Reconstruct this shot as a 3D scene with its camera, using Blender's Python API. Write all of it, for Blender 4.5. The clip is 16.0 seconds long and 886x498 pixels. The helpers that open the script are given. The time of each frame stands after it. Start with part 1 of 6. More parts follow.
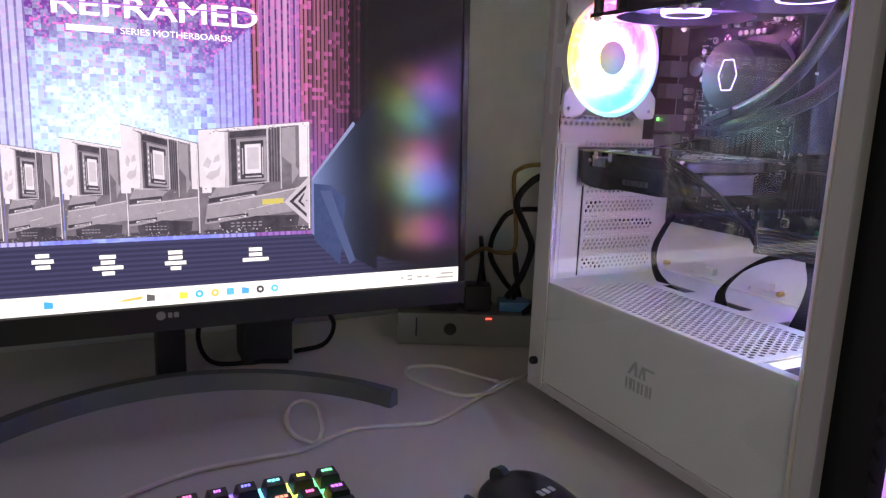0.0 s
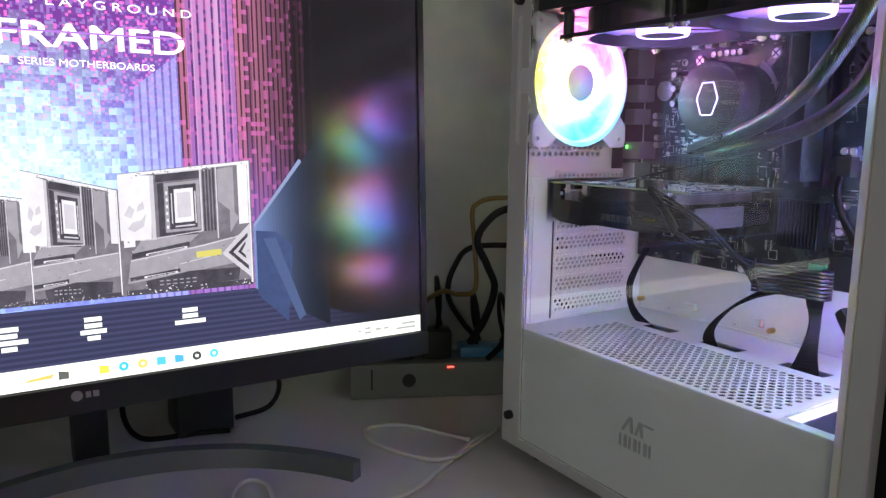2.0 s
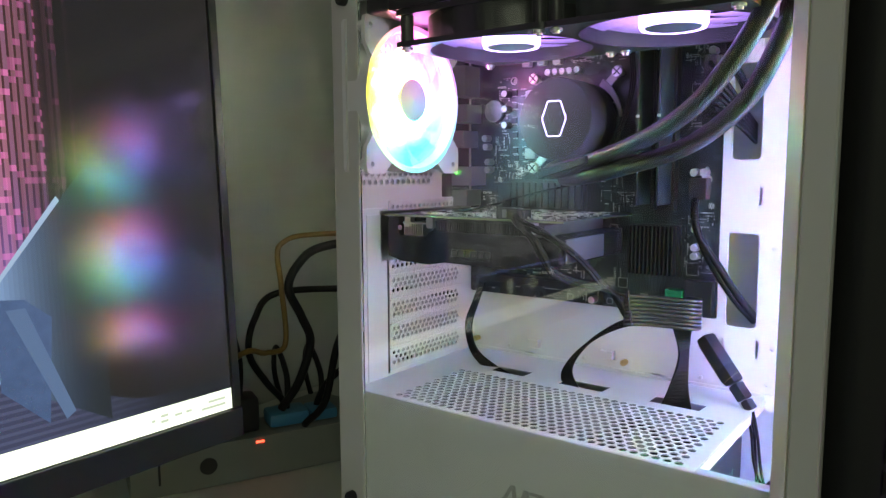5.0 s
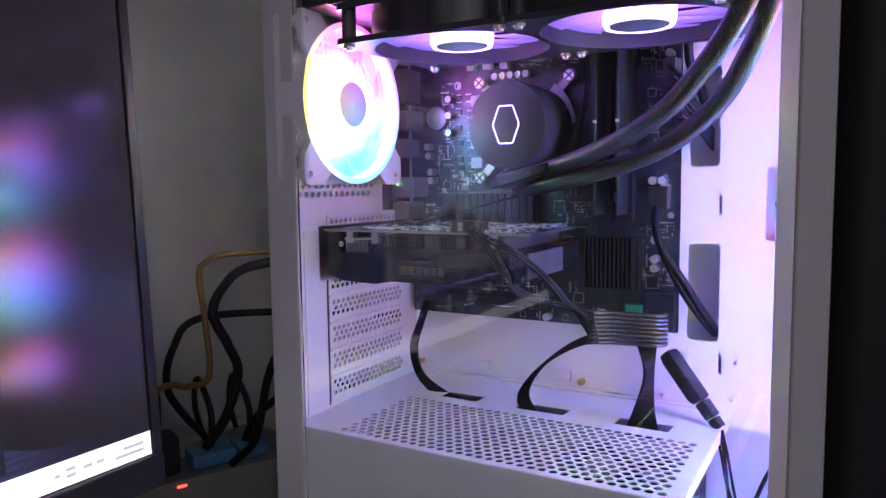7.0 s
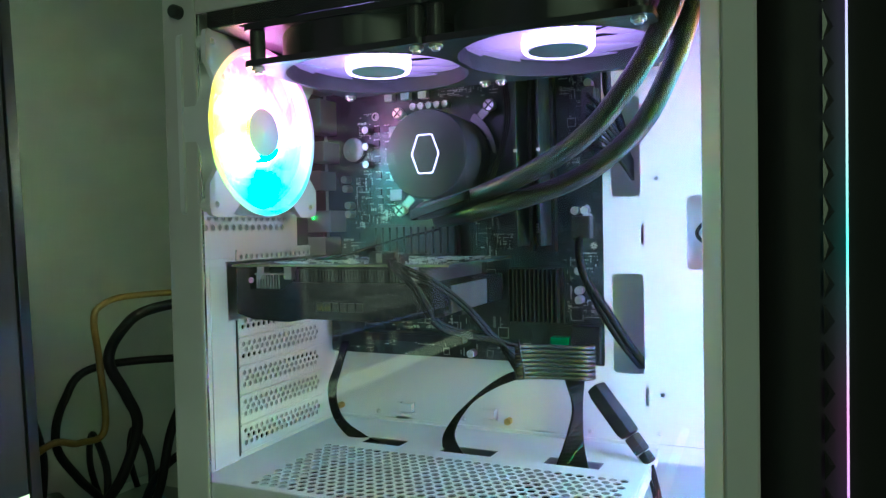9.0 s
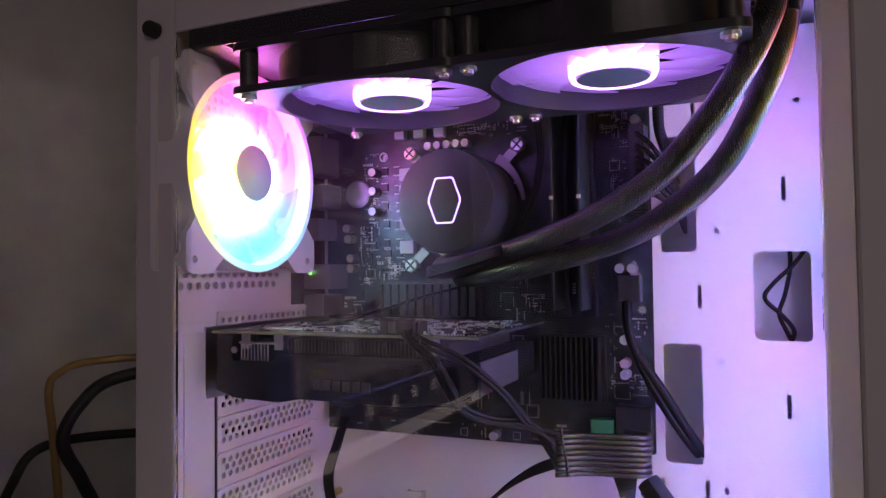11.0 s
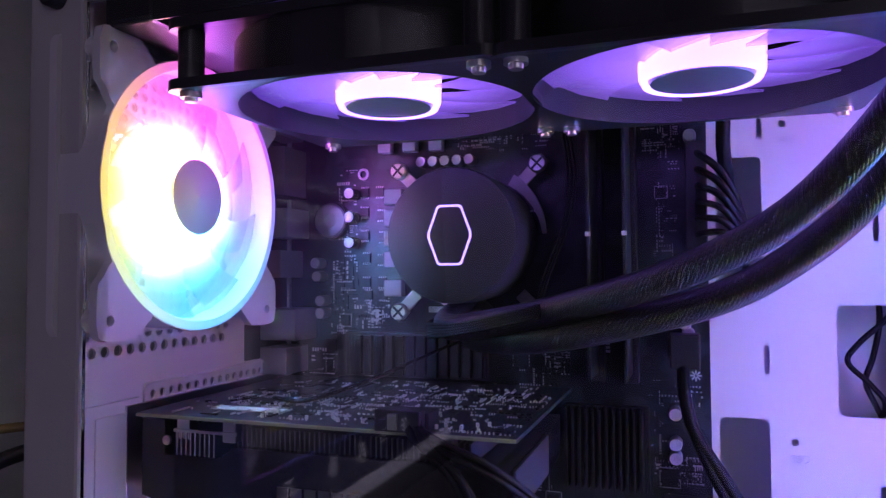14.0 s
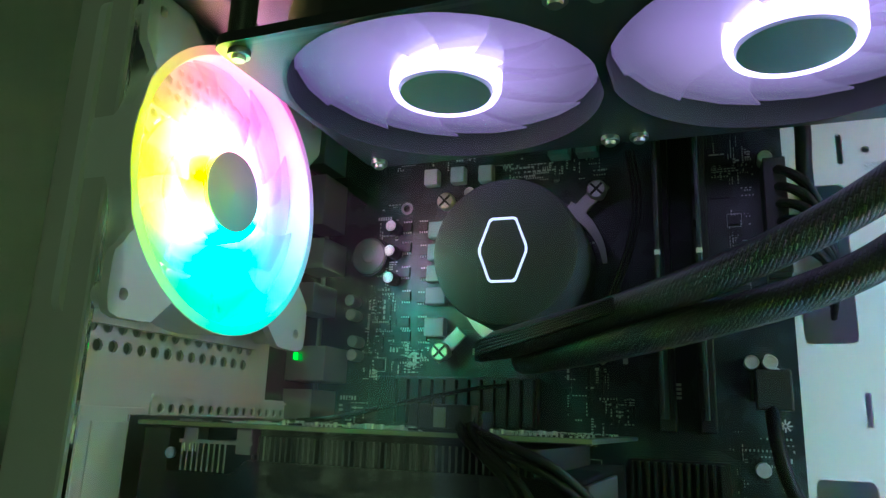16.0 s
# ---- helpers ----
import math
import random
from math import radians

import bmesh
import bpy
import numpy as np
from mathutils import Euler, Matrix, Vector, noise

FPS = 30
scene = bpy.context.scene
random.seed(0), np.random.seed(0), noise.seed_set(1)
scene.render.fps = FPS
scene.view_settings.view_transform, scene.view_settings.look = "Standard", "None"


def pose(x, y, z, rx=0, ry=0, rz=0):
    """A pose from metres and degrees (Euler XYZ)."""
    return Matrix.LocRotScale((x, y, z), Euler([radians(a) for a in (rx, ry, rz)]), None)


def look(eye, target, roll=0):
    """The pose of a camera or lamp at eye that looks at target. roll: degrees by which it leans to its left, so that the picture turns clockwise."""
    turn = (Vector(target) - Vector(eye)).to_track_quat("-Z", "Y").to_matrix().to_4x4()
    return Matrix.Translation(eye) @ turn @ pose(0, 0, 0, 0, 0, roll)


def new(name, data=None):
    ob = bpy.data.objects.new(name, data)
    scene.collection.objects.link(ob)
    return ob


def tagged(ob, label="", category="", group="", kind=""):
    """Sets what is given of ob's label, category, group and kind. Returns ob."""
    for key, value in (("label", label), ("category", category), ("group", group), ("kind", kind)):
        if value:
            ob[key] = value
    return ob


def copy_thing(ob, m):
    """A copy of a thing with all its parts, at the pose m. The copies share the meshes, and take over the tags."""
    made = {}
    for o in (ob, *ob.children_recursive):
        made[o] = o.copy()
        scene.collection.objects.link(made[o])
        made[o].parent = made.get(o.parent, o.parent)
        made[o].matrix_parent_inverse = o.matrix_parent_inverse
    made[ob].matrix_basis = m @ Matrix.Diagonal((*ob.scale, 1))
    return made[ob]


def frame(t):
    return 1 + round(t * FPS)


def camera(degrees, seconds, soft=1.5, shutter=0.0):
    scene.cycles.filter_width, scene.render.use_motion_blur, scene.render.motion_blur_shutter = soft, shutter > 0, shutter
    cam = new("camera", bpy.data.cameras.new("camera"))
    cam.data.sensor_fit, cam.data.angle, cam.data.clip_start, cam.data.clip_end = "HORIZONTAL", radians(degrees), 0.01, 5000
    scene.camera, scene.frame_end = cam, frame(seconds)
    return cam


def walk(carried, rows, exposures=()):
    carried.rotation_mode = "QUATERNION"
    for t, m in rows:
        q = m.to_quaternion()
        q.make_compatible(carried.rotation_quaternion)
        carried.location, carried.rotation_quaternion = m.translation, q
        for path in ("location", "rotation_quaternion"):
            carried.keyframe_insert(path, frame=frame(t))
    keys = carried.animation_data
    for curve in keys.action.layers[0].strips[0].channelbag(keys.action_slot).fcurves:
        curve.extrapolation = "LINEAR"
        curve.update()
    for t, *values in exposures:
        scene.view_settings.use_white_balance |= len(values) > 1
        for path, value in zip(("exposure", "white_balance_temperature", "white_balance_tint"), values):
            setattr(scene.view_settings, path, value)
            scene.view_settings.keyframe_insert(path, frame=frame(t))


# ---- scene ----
cam = camera(63.8, 16.0, soft=1.35)
PATH = [
    (0, (0.591, -0.417, 0.279), (-1.161, 0.467, -0.104), 2.1),
    (0.5, (0.575, -0.413, 0.285), (-1.149, 0.533, -0.08), 1.4),
    (1, (0.552, -0.402, 0.29), (-1.146, 0.603, -0.04), 0.6),
    (1.5, (0.534, -0.398, 0.286), (-1.12, 0.685, -0.016), 0.4),
    (2, (0.509, -0.409, 0.283), (-1.157, 0.655, -0.022), 0.7),
    (2.5, (0.488, -0.411, 0.291), (-1.133, 0.728, 0.013), 0.5),
    (3, (0.473, -0.411, 0.29), (-1.111, 0.781, 0.029), 1.0),
    (3.5, (0.451, -0.41, 0.288), (-1.049, 0.887, 0.028), 0.5),
    (4, (0.426, -0.41, 0.281), (-0.964, 1.007, 0.033), 0.9),
    (4.5, (0.401, -0.401, 0.281), (-0.871, 1.126, 0.053), 0.2),
    (7, (0.335, -0.367, 0.277), (-0.667, 1.354, 0.095), -0.7),
    (7.5, (0.329, -0.359, 0.278), (-0.54, 1.442, 0.228), -1.3),
    (8, (0.333, -0.351, 0.277), (-0.519, 1.457, 0.214), -1.2),
    (8.5, (0.33, -0.351, 0.27), (-0.504, 1.466, 0.222), -1.5),
    (9, (0.326, -0.346, 0.267), (-0.485, 1.482, 0.209), -1.2),
    (11.3, (0.274, -0.272, 0.28), (-0.508, 1.567, 0.354), -0.8),
    (11.5, (0.271, -0.266, 0.283), (-0.5, 1.578, 0.344), -1.0),
    (12, (0.259, -0.254, 0.291), (-0.513, 1.589, 0.374), -0.8),
    (12.5, (0.247, -0.245, 0.296), (-0.505, 1.606, 0.395), -0.4),
    (13, (0.234, -0.231, 0.294), (-0.491, 1.632, 0.357), -0.6),
    (13.5, (0.221, -0.214, 0.296), (-0.449, 1.669, 0.351), -0.4),
    (14, (0.218, -0.203, 0.3), (-0.438, 1.684, 0.378), -0.3),
    (14.5, (0.21, -0.193, 0.299), (-0.437, 1.694, 0.444), 0.9),
    (15, (0.201, -0.181, 0.283), (-0.445, 1.693, 0.547), 2.1),
    (15.5, (0.194, -0.17, 0.261), (-0.469, 1.685, 0.606), 2.5),
    (16, (0.196, -0.171, 0.249), (-0.515, 1.638, 0.721), 2.2),
]
# white balance tints the picture in place of the fans' changing light
EXPOSURES = [
    (0, 0.75, 6800, 13),
    (0.5, 0.77, 6800, 3),
    (1, 0.83, 6650, -7),
    (1.5, 0.83, 6900, -17),
    (2, 0.88, 6500, -1),
    (2.5, 0.85, 6650, 30),
    (3, 0.77, 6350, 30),
    (3.5, 0.81, 6600, 15),
    (4, 1.1, 7650, 10),
    (4.5, 1.12, 7550, -24),
    (7, 0.84, 5900, 24),
    (7.5, 0.8, 6650, 34),
    (8, 0.88, 7500, 3),
    (8.5, 0.86, 7250, -35),
    (9, 0.92, 6750, -61),
    (11.5, 0.05, 7200, 47),
    (12, 0.2, 6800, -9),
    (12.5, 0.3, 6550, -52),
    (13, 0.21, 5000, -52),
    (13.5, -0.05, 5050, -3),
    (14, -0.34, 5550, 51),
    (14.5, -0.45, 6100, 73),
    (15, -0.6, 7000, 93),
    (15.5, -0.29, 9850, 0),
    (16, 0.02, 9300, -90),
]
walk(cam, [(t, look(eye, target, roll)) for t, eye, target, roll in PATH], EXPOSURES)


# ---- world and room light ----
world = bpy.data.worlds.new("world")
world.use_nodes = True
scene.world = world
sky = world.node_tree.nodes.new("ShaderNodeTexSky")
sky.sky_type, sky.sun_disc, sky.sun_elevation, sky.sun_rotation = "NISHITA", False, radians(12), radians(200)
world.node_tree.links.new(sky.outputs["Color"], world.node_tree.nodes["Background"].inputs["Color"])
world.node_tree.nodes["Background"].inputs["Strength"].default_value = 0.05

# unseen lamp added to fill the closed room with soft light
ROOM_FILL_POWER = 4.5
lamp = bpy.data.lights.new("room_fill_light", "AREA")
lamp.shape, lamp.size, lamp.size_y, lamp.energy, lamp.color = "RECTANGLE", 1.1, 1.2, ROOM_FILL_POWER, (1.0, 0.93, 0.84)
room_fill_light = new("room_fill_light", lamp)
room_fill_light.matrix_basis = look((1.8, -2.14, 0.75), (0.5, 0.0, 0.2))

SCREEN_GAIN = 0.95
REAR_GLOW, TOP_GLOW, FRONT_GLOW = 10.5, 11.0, 25.0
TOP_COLOUR = (0.35, 0.15, 1.0)


# ---- materials ----
def nodes_of(m):
    return m.node_tree.nodes, m.node_tree.links


def mat(name, base, rough=0.5, metal=0.0, vary=0.12, scale=40.0, fine=600.0, bump=0.1, rough_vary=0.15, spec=0.5, coat=0.0, dust=0.0):
    """A painted, moulded or metal surface: colour and gloss vary at two scales, with a fine relief."""
    m = bpy.data.materials.new(name)
    m.use_nodes = True
    n, l = nodes_of(m)
    b = n["Principled BSDF"]
    b.inputs["Metallic"].default_value = metal
    b.inputs["Specular IOR Level"].default_value = spec
    b.inputs["Coat Weight"].default_value = coat
    tc = n.new("ShaderNodeTexCoord")
    big, small = n.new("ShaderNodeTexNoise"), n.new("ShaderNodeTexNoise")
    big.inputs["Scale"].default_value, small.inputs["Scale"].default_value = scale, fine
    big.inputs["Detail"].default_value = 5
    for t in (big, small):
        l.new(tc.outputs["Object"], t.inputs["Vector"])
    mix = n.new("ShaderNodeMix")
    mix.data_type = "RGBA"
    c = Vector(base)
    mix.inputs["A"].default_value = (*(c * (1 - vary)), 1)
    mix.inputs["B"].default_value = (*(min(1, v * (1 + vary) + dust) for v in c), 1)
    add = n.new("ShaderNodeMath")
    add.operation = "MULTIPLY_ADD"
    add.inputs[1].default_value, add.inputs[2].default_value = 0.3, 0.0
    l.new(small.outputs["Fac"], add.inputs[0])
    s = n.new("ShaderNodeMath")
    s.operation = "MULTIPLY_ADD"
    s.inputs[1].default_value = 0.7
    l.new(big.outputs["Fac"], s.inputs[0])
    l.new(add.outputs[0], s.inputs[2])
    l.new(s.outputs[0], mix.inputs["Factor"])
    l.new(mix.outputs["Result"], b.inputs["Base Color"])
    r = n.new("ShaderNodeMapRange")
    r.inputs["To Min"].default_value, r.inputs["To Max"].default_value = max(0.02, rough * (1 - rough_vary)), min(1, rough * (1 + rough_vary))
    l.new(big.outputs["Fac"], r.inputs["Value"])
    l.new(r.outputs["Result"], b.inputs["Roughness"])
    if bump:
        bp = n.new("ShaderNodeBump")
        bp.inputs["Strength"].default_value, bp.inputs["Distance"].default_value = bump, 0.0004
        l.new(small.outputs["Fac"], bp.inputs["Height"])
        l.new(bp.outputs["Normal"], b.inputs["Normal"])
    return m


def glow(name, colour, strength, base=(0.6, 0.6, 0.6)):
    m = bpy.data.materials.new(name)
    m.use_nodes = True
    b = m.node_tree.nodes["Principled BSDF"]
    b.inputs["Base Color"].default_value = (*base, 1)
    b.inputs["Roughness"].default_value = 0.4
    b.inputs["Emission Color"].default_value = (*colour, 1)
    b.inputs["Emission Strength"].default_value = strength
    return m


def ramp(n, stops):
    r = n.new("ShaderNodeValToRGB")
    while len(r.color_ramp.elements) < len(stops):
        r.color_ramp.elements.new(0.5)
    for e, (p, c) in zip(r.color_ramp.elements, stops):
        e.position, e.color = p, (*c, 1)
    return r


def lit_plastic(name, stops, strength, inner, outer, power=2.0, floor_glow=0.15, whiten=0.6, base=0.75, clear=0.0):
    """Milky plastic that carries the light of the lamps round the hub outwards, hue by angle, fading with the radius."""
    m = bpy.data.materials.new(name)
    m.use_nodes = True
    n, l = nodes_of(m)
    b = n["Principled BSDF"]
    b.inputs["Base Color"].default_value = (base, base, base, 1)
    b.inputs["Roughness"].default_value = 0.35
    b.inputs["Transmission Weight"].default_value = 0.0
    tc, g = n.new("ShaderNodeTexCoord"), n.new("ShaderNodeTexGradient")
    g.gradient_type = "RADIAL"
    l.new(tc.outputs["Object"], g.inputs["Vector"])
    r = ramp(n, stops)
    l.new(g.outputs["Fac"], r.inputs["Fac"])
    sep = n.new("ShaderNodeSeparateXYZ")
    l.new(tc.outputs["Object"], sep.inputs["Vector"])
    flat = n.new("ShaderNodeCombineXYZ")
    l.new(sep.outputs["X"], flat.inputs["X"])
    l.new(sep.outputs["Y"], flat.inputs["Y"])
    length = n.new("ShaderNodeVectorMath")
    length.operation = "LENGTH"
    l.new(flat.outputs["Vector"], length.inputs[0])
    fade = n.new("ShaderNodeMapRange")
    fade.inputs["From Min"].default_value, fade.inputs["From Max"].default_value = inner, outer
    fade.inputs["To Min"].default_value, fade.inputs["To Max"].default_value = 1.0, 0.0
    l.new(length.outputs["Value"], fade.inputs["Value"])
    p = n.new("ShaderNodeMath")
    p.operation = "POWER"
    p.inputs[1].default_value = power
    l.new(fade.outputs["Result"], p.inputs[0])
    k = n.new("ShaderNodeMath")
    k.operation = "MULTIPLY_ADD"
    k.inputs[1].default_value, k.inputs[2].default_value = strength, strength * floor_glow
    l.new(p.outputs[0], k.inputs[0])
    w = n.new("ShaderNodeMix")
    w.data_type = "RGBA"
    w.inputs["B"].default_value = (1, 1, 1, 1)
    wf = n.new("ShaderNodeMath")
    wf.operation = "MULTIPLY"
    wf.inputs[1].default_value = whiten
    l.new(p.outputs[0], wf.inputs[0])
    l.new(wf.outputs[0], w.inputs["Factor"])
    l.new(r.outputs["Color"], w.inputs["A"])
    l.new(w.outputs["Result"], b.inputs["Emission Color"])
    l.new(k.outputs[0], b.inputs["Emission Strength"])
    if clear:
        t, x = n.new("ShaderNodeBsdfTransparent"), n.new("ShaderNodeMixShader")
        x.inputs[0].default_value = clear
        l.new(b.outputs[0], x.inputs[1])
        l.new(t.outputs[0], x.inputs[2])
        l.new(x.outputs[0], n["Material Output"].inputs["Surface"])
    return m


def pane(name, tint=(0.97, 0.975, 0.975), ior=1.40):
    """Clear tempered glass."""
    m = bpy.data.materials.new(name)
    m.use_nodes = True
    n, l = nodes_of(m)
    n.remove(n["Principled BSDF"])
    g = n.new("ShaderNodeBsdfGlass")
    g.inputs["Color"].default_value = (*tint, 1)
    g.inputs["Roughness"].default_value = 0.0
    g.inputs["IOR"].default_value = ior
    l.new(g.outputs[0], n["Material Output"].inputs["Surface"])
    return m


def board_mat(name, base, line, scale=260.0):
    """Solder-mask lacquer over copper tracks: thin lines in two directions and small pads."""
    m = mat(name, base, 0.35, 0.0, 0.25, 60, 900, 0.15, spec=0.5)
    n, l = nodes_of(m)
    b = n["Principled BSDF"]
    tc = n.new("ShaderNodeTexCoord")
    w = n.new("ShaderNodeTexBrick")
    w.inputs["Scale"].default_value = scale
    w.inputs["Mortar Size"].default_value = 0.06
    w.inputs["Color1"].default_value = w.inputs["Color2"].default_value = (0, 0, 0, 1)
    w.inputs["Mortar"].default_value = (1, 1, 1, 1)
    mp = n.new("ShaderNodeMapping")
    mp.inputs["Rotation"].default_value = (radians(90), 0, 0)
    l.new(tc.outputs["Object"], mp.inputs["Vector"])
    l.new(mp.outputs["Vector"], w.inputs["Vector"])
    no = n.new("ShaderNodeTexNoise")
    no.inputs["Scale"].default_value = 55
    l.new(tc.outputs["Object"], no.inputs["Vector"])
    cut = n.new("ShaderNodeMath")
    cut.operation = "GREATER_THAN"
    cut.inputs[1].default_value = 0.52
    l.new(no.outputs["Fac"], cut.inputs[0])
    mul = n.new("ShaderNodeMath")
    mul.operation = "MULTIPLY"
    l.new(w.outputs["Color"], mul.inputs[0])
    l.new(cut.outputs[0], mul.inputs[1])
    mx = n.new("ShaderNodeMix")
    mx.data_type = "RGBA"
    old = b.inputs["Base Color"].links[0].from_socket
    l.new(old, mx.inputs["A"])
    mx.inputs["B"].default_value = (*line, 1)
    l.new(mul.outputs[0], mx.inputs["Factor"])
    l.new(mx.outputs["Result"], b.inputs["Base Color"])
    return m


def braid_mat(name, dark, bright):
    """Woven sleeve: fine crossed threads with a few bright ones."""
    m = mat(name, dark, 0.38, 0.0, 0.2, 80, 900, 0.0)
    n, l = nodes_of(m)
    b = n["Principled BSDF"]
    uv = n.new("ShaderNodeTexCoord")
    mp = n.new("ShaderNodeMapping")
    mp.inputs["Scale"].default_value = (420, 14, 1)
    l.new(uv.outputs["UV"], mp.inputs["Vector"])
    mp2 = n.new("ShaderNodeMapping")
    mp2.inputs["Rotation"].default_value = (0, 0, radians(45))
    l.new(mp.outputs["Vector"], mp2.inputs["Vector"])
    ch = n.new("ShaderNodeTexBrick")
    ch.inputs["Scale"].default_value = 1.0
    ch.inputs["Brick Width"].default_value, ch.inputs["Row Height"].default_value = 1.0, 0.5
    ch.inputs["Mortar Size"].default_value, ch.inputs["Mortar Smooth"].default_value = 0.16, 0.6
    ch.inputs["Color1"].default_value, ch.inputs["Color2"].default_value = (0.12, 0.12, 0.12, 1), (1, 1, 1, 1)
    ch.inputs["Mortar"].default_value = (0, 0, 0, 1)
    l.new(mp2.outputs["Vector"], ch.inputs["Vector"])
    mx = n.new("ShaderNodeMix")
    mx.data_type = "RGBA"
    mx.inputs["A"].default_value, mx.inputs["B"].default_value = (*dark, 1), (*bright, 1)
    f = n.new("ShaderNodeMath")
    f.operation = "MULTIPLY"
    f.inputs[1].default_value = 0.55
    l.new(ch.outputs["Color"], f.inputs[0])
    l.new(f.outputs[0], mx.inputs["Factor"])
    l.new(mx.outputs["Result"], b.inputs["Base Color"])
    bp = n.new("ShaderNodeBump")
    bp.inputs["Strength"].default_value, bp.inputs["Distance"].default_value = 0.8, 0.0006
    l.new(ch.outputs["Color"], bp.inputs["Height"])
    l.new(bp.outputs["Normal"], b.inputs["Normal"])
    return m


WHITE_STEEL = mat("white_powder_coat", (0.74, 0.74, 0.75), 0.42, 0, 0.05, 25, 1500, 0.12)
GREY_FRAME = mat("pale_grey_frame", (0.55, 0.54, 0.53), 0.45, 0, 0.06, 25, 1500, 0.12)
# cream that carries the rear fan's light on the column chamfer
LIT_CHAMFER = mat("lit_chamfer_cream", (0.86, 0.80, 0.66), 0.3, 0, 0.05, 25, 1500, 0.08, spec=0.7)
# white coat darkened for the shroud's dimmer side, shade in its colour
SHADED_SIDE = mat("shaded_white_side", (0.52, 0.53, 0.54), 0.5, 0, 0.06, 18, 1500, 0.12)
BLACK_PLASTIC = mat("black_plastic", (0.012, 0.012, 0.014), 0.45, 0, 0.3, 50, 1200, 0.15)
GLOSS_BLACK = mat("gloss_black", (0.012, 0.012, 0.014), 0.16, 0, 0.3, 40, 900, 0.03)
FRONT_BLACK = mat("matt_black_front", (0.011, 0.011, 0.013), 0.6, 0, 0.3, 50, 1200, 0.15, spec=0.3)
BEZEL = mat("black_bezel", (0.02, 0.02, 0.021), 0.38, 0, 0.2, 40, 1500, 0.12)
DARK_METAL = mat("black_anodised_metal", (0.03, 0.03, 0.034), 0.4, 0.6, 0.25, 60, 1200, 0.1)
PUMP_BLACK = mat("soft_black_cap", (0.018, 0.018, 0.021), 0.55, 0, 0.15, 60, 1600, 0.1)
STEEL = mat("bright_steel", (0.62, 0.61, 0.6), 0.3, 1.0, 0.15, 90, 900, 0.08)
BRACKET = mat("brushed_bracket", (0.30, 0.29, 0.27), 0.38, 0.9, 0.2, 90, 900, 0.08)
BRASS = mat("brass", (0.6, 0.45, 0.2), 0.35, 1.0, 0.2, 90, 900, 0.08)
PCB = board_mat("black_circuit_board", (0.012, 0.016, 0.019), (0.05, 0.065, 0.07))
PCB_GPU = board_mat("graphics_board", (0.010, 0.014, 0.017), (0.06, 0.09, 0.09))
CHOKE = mat("grey_ferrite", (0.42, 0.41, 0.42), 0.5, 0, 0.12, 120, 900, 0.15)
CHIP = mat("black_epoxy", (0.010, 0.010, 0.012), 0.4, 0, 0.2, 120, 1500, 0.1)
SILK = mat("white_silkscreen", (0.6, 0.6, 0.6), 0.6, 0, 0.1, 200, 900, 0.0)
SOLDER = mat("tinned_pads", (0.58, 0.58, 0.59), 0.32, 0.4, 0.35, 300, 900, 0.1)
CABLE = mat("black_cable", (0.005, 0.005, 0.006), 0.52, 0, 0.25, 80, 900, 0.1)
CABLE.node_tree.nodes["Principled BSDF"].inputs["Specular IOR Level"].default_value = 0.18
RIBBON_WIRE = mat("satin_ribbon_wire", (0.014, 0.013, 0.014), 0.36, 0.0, 0.2, 80, 900, 0.05, spec=0.6)
PALE_CABLE = mat("pale_cable", (0.62, 0.6, 0.57), 0.45, 0, 0.1, 60, 900, 0.1)
YELLOW_CABLE = mat("yellow_cable", (0.14, 0.085, 0.016), 0.45, 0, 0.2, 60, 900, 0.1)
BRAID = braid_mat("braided_sleeve", (0.004, 0.004, 0.005), (0.07, 0.065, 0.065))
FAN_WHITE = mat("white_fan_plastic", (0.7, 0.7, 0.72), 0.42, 0, 0.06, 60, 1500, 0.1)
FAN_BLACK = mat("black_fan_plastic", (0.02, 0.02, 0.023), 0.4, 0, 0.25, 60, 1500, 0.1)
HUB_CAP = mat("grey_hub_cap", (0.72, 0.72, 0.74), 0.25, 0.3, 0.2, 90, 1200, 0.05)
DESK = mat("pale_desk_laminate", (0.52, 0.50, 0.49), 0.33, 0, 0.06, 9, 900, 0.05, rough_vary=0.3)
PAINT = mat("grey_wall_paint", (0.40, 0.42, 0.43), 0.75, 0, 0.07, 3, 300, 0.25)
CEILING_PAINT = mat("ceiling_paint", (0.6, 0.6, 0.58), 0.8, 0, 0.05, 3, 300, 0.2)
FLOOR_TILE = mat("floor_tile", (0.32, 0.29, 0.26), 0.4, 0, 0.12, 4, 200, 0.1)
# off-white plastic, its grey holding the shade beside the case
STRIP_DIM_WHITE = mat("shaded_off_white_plastic", (0.16, 0.165, 0.155), 0.45, 0, 0.08, 50, 900, 0.1)
BLUE_PLUG = mat("blue_plastic", (0.05, 0.16, 0.30), 0.4, 0, 0.15, 50, 900, 0.1)
STAND_GREY = mat("dark_satin_stand", (0.13, 0.14, 0.14), 0.35, 0.2, 0.12, 40, 1500, 0.1)
LOGO_GREY = mat("printed_mark", (0.30, 0.30, 0.31), 0.5, 0, 0.1, 90, 900, 0.0)
GLASS = pane("tempered_glass")


# ---- builders ----
BASE = {}


def thing(name, base, label, category, group="", kind=""):
    ob = new(name)
    ob.location = base
    ob.empty_display_size = 0.02
    BASE[ob.name] = Vector(base)
    return tagged(ob, label, category, group, kind)


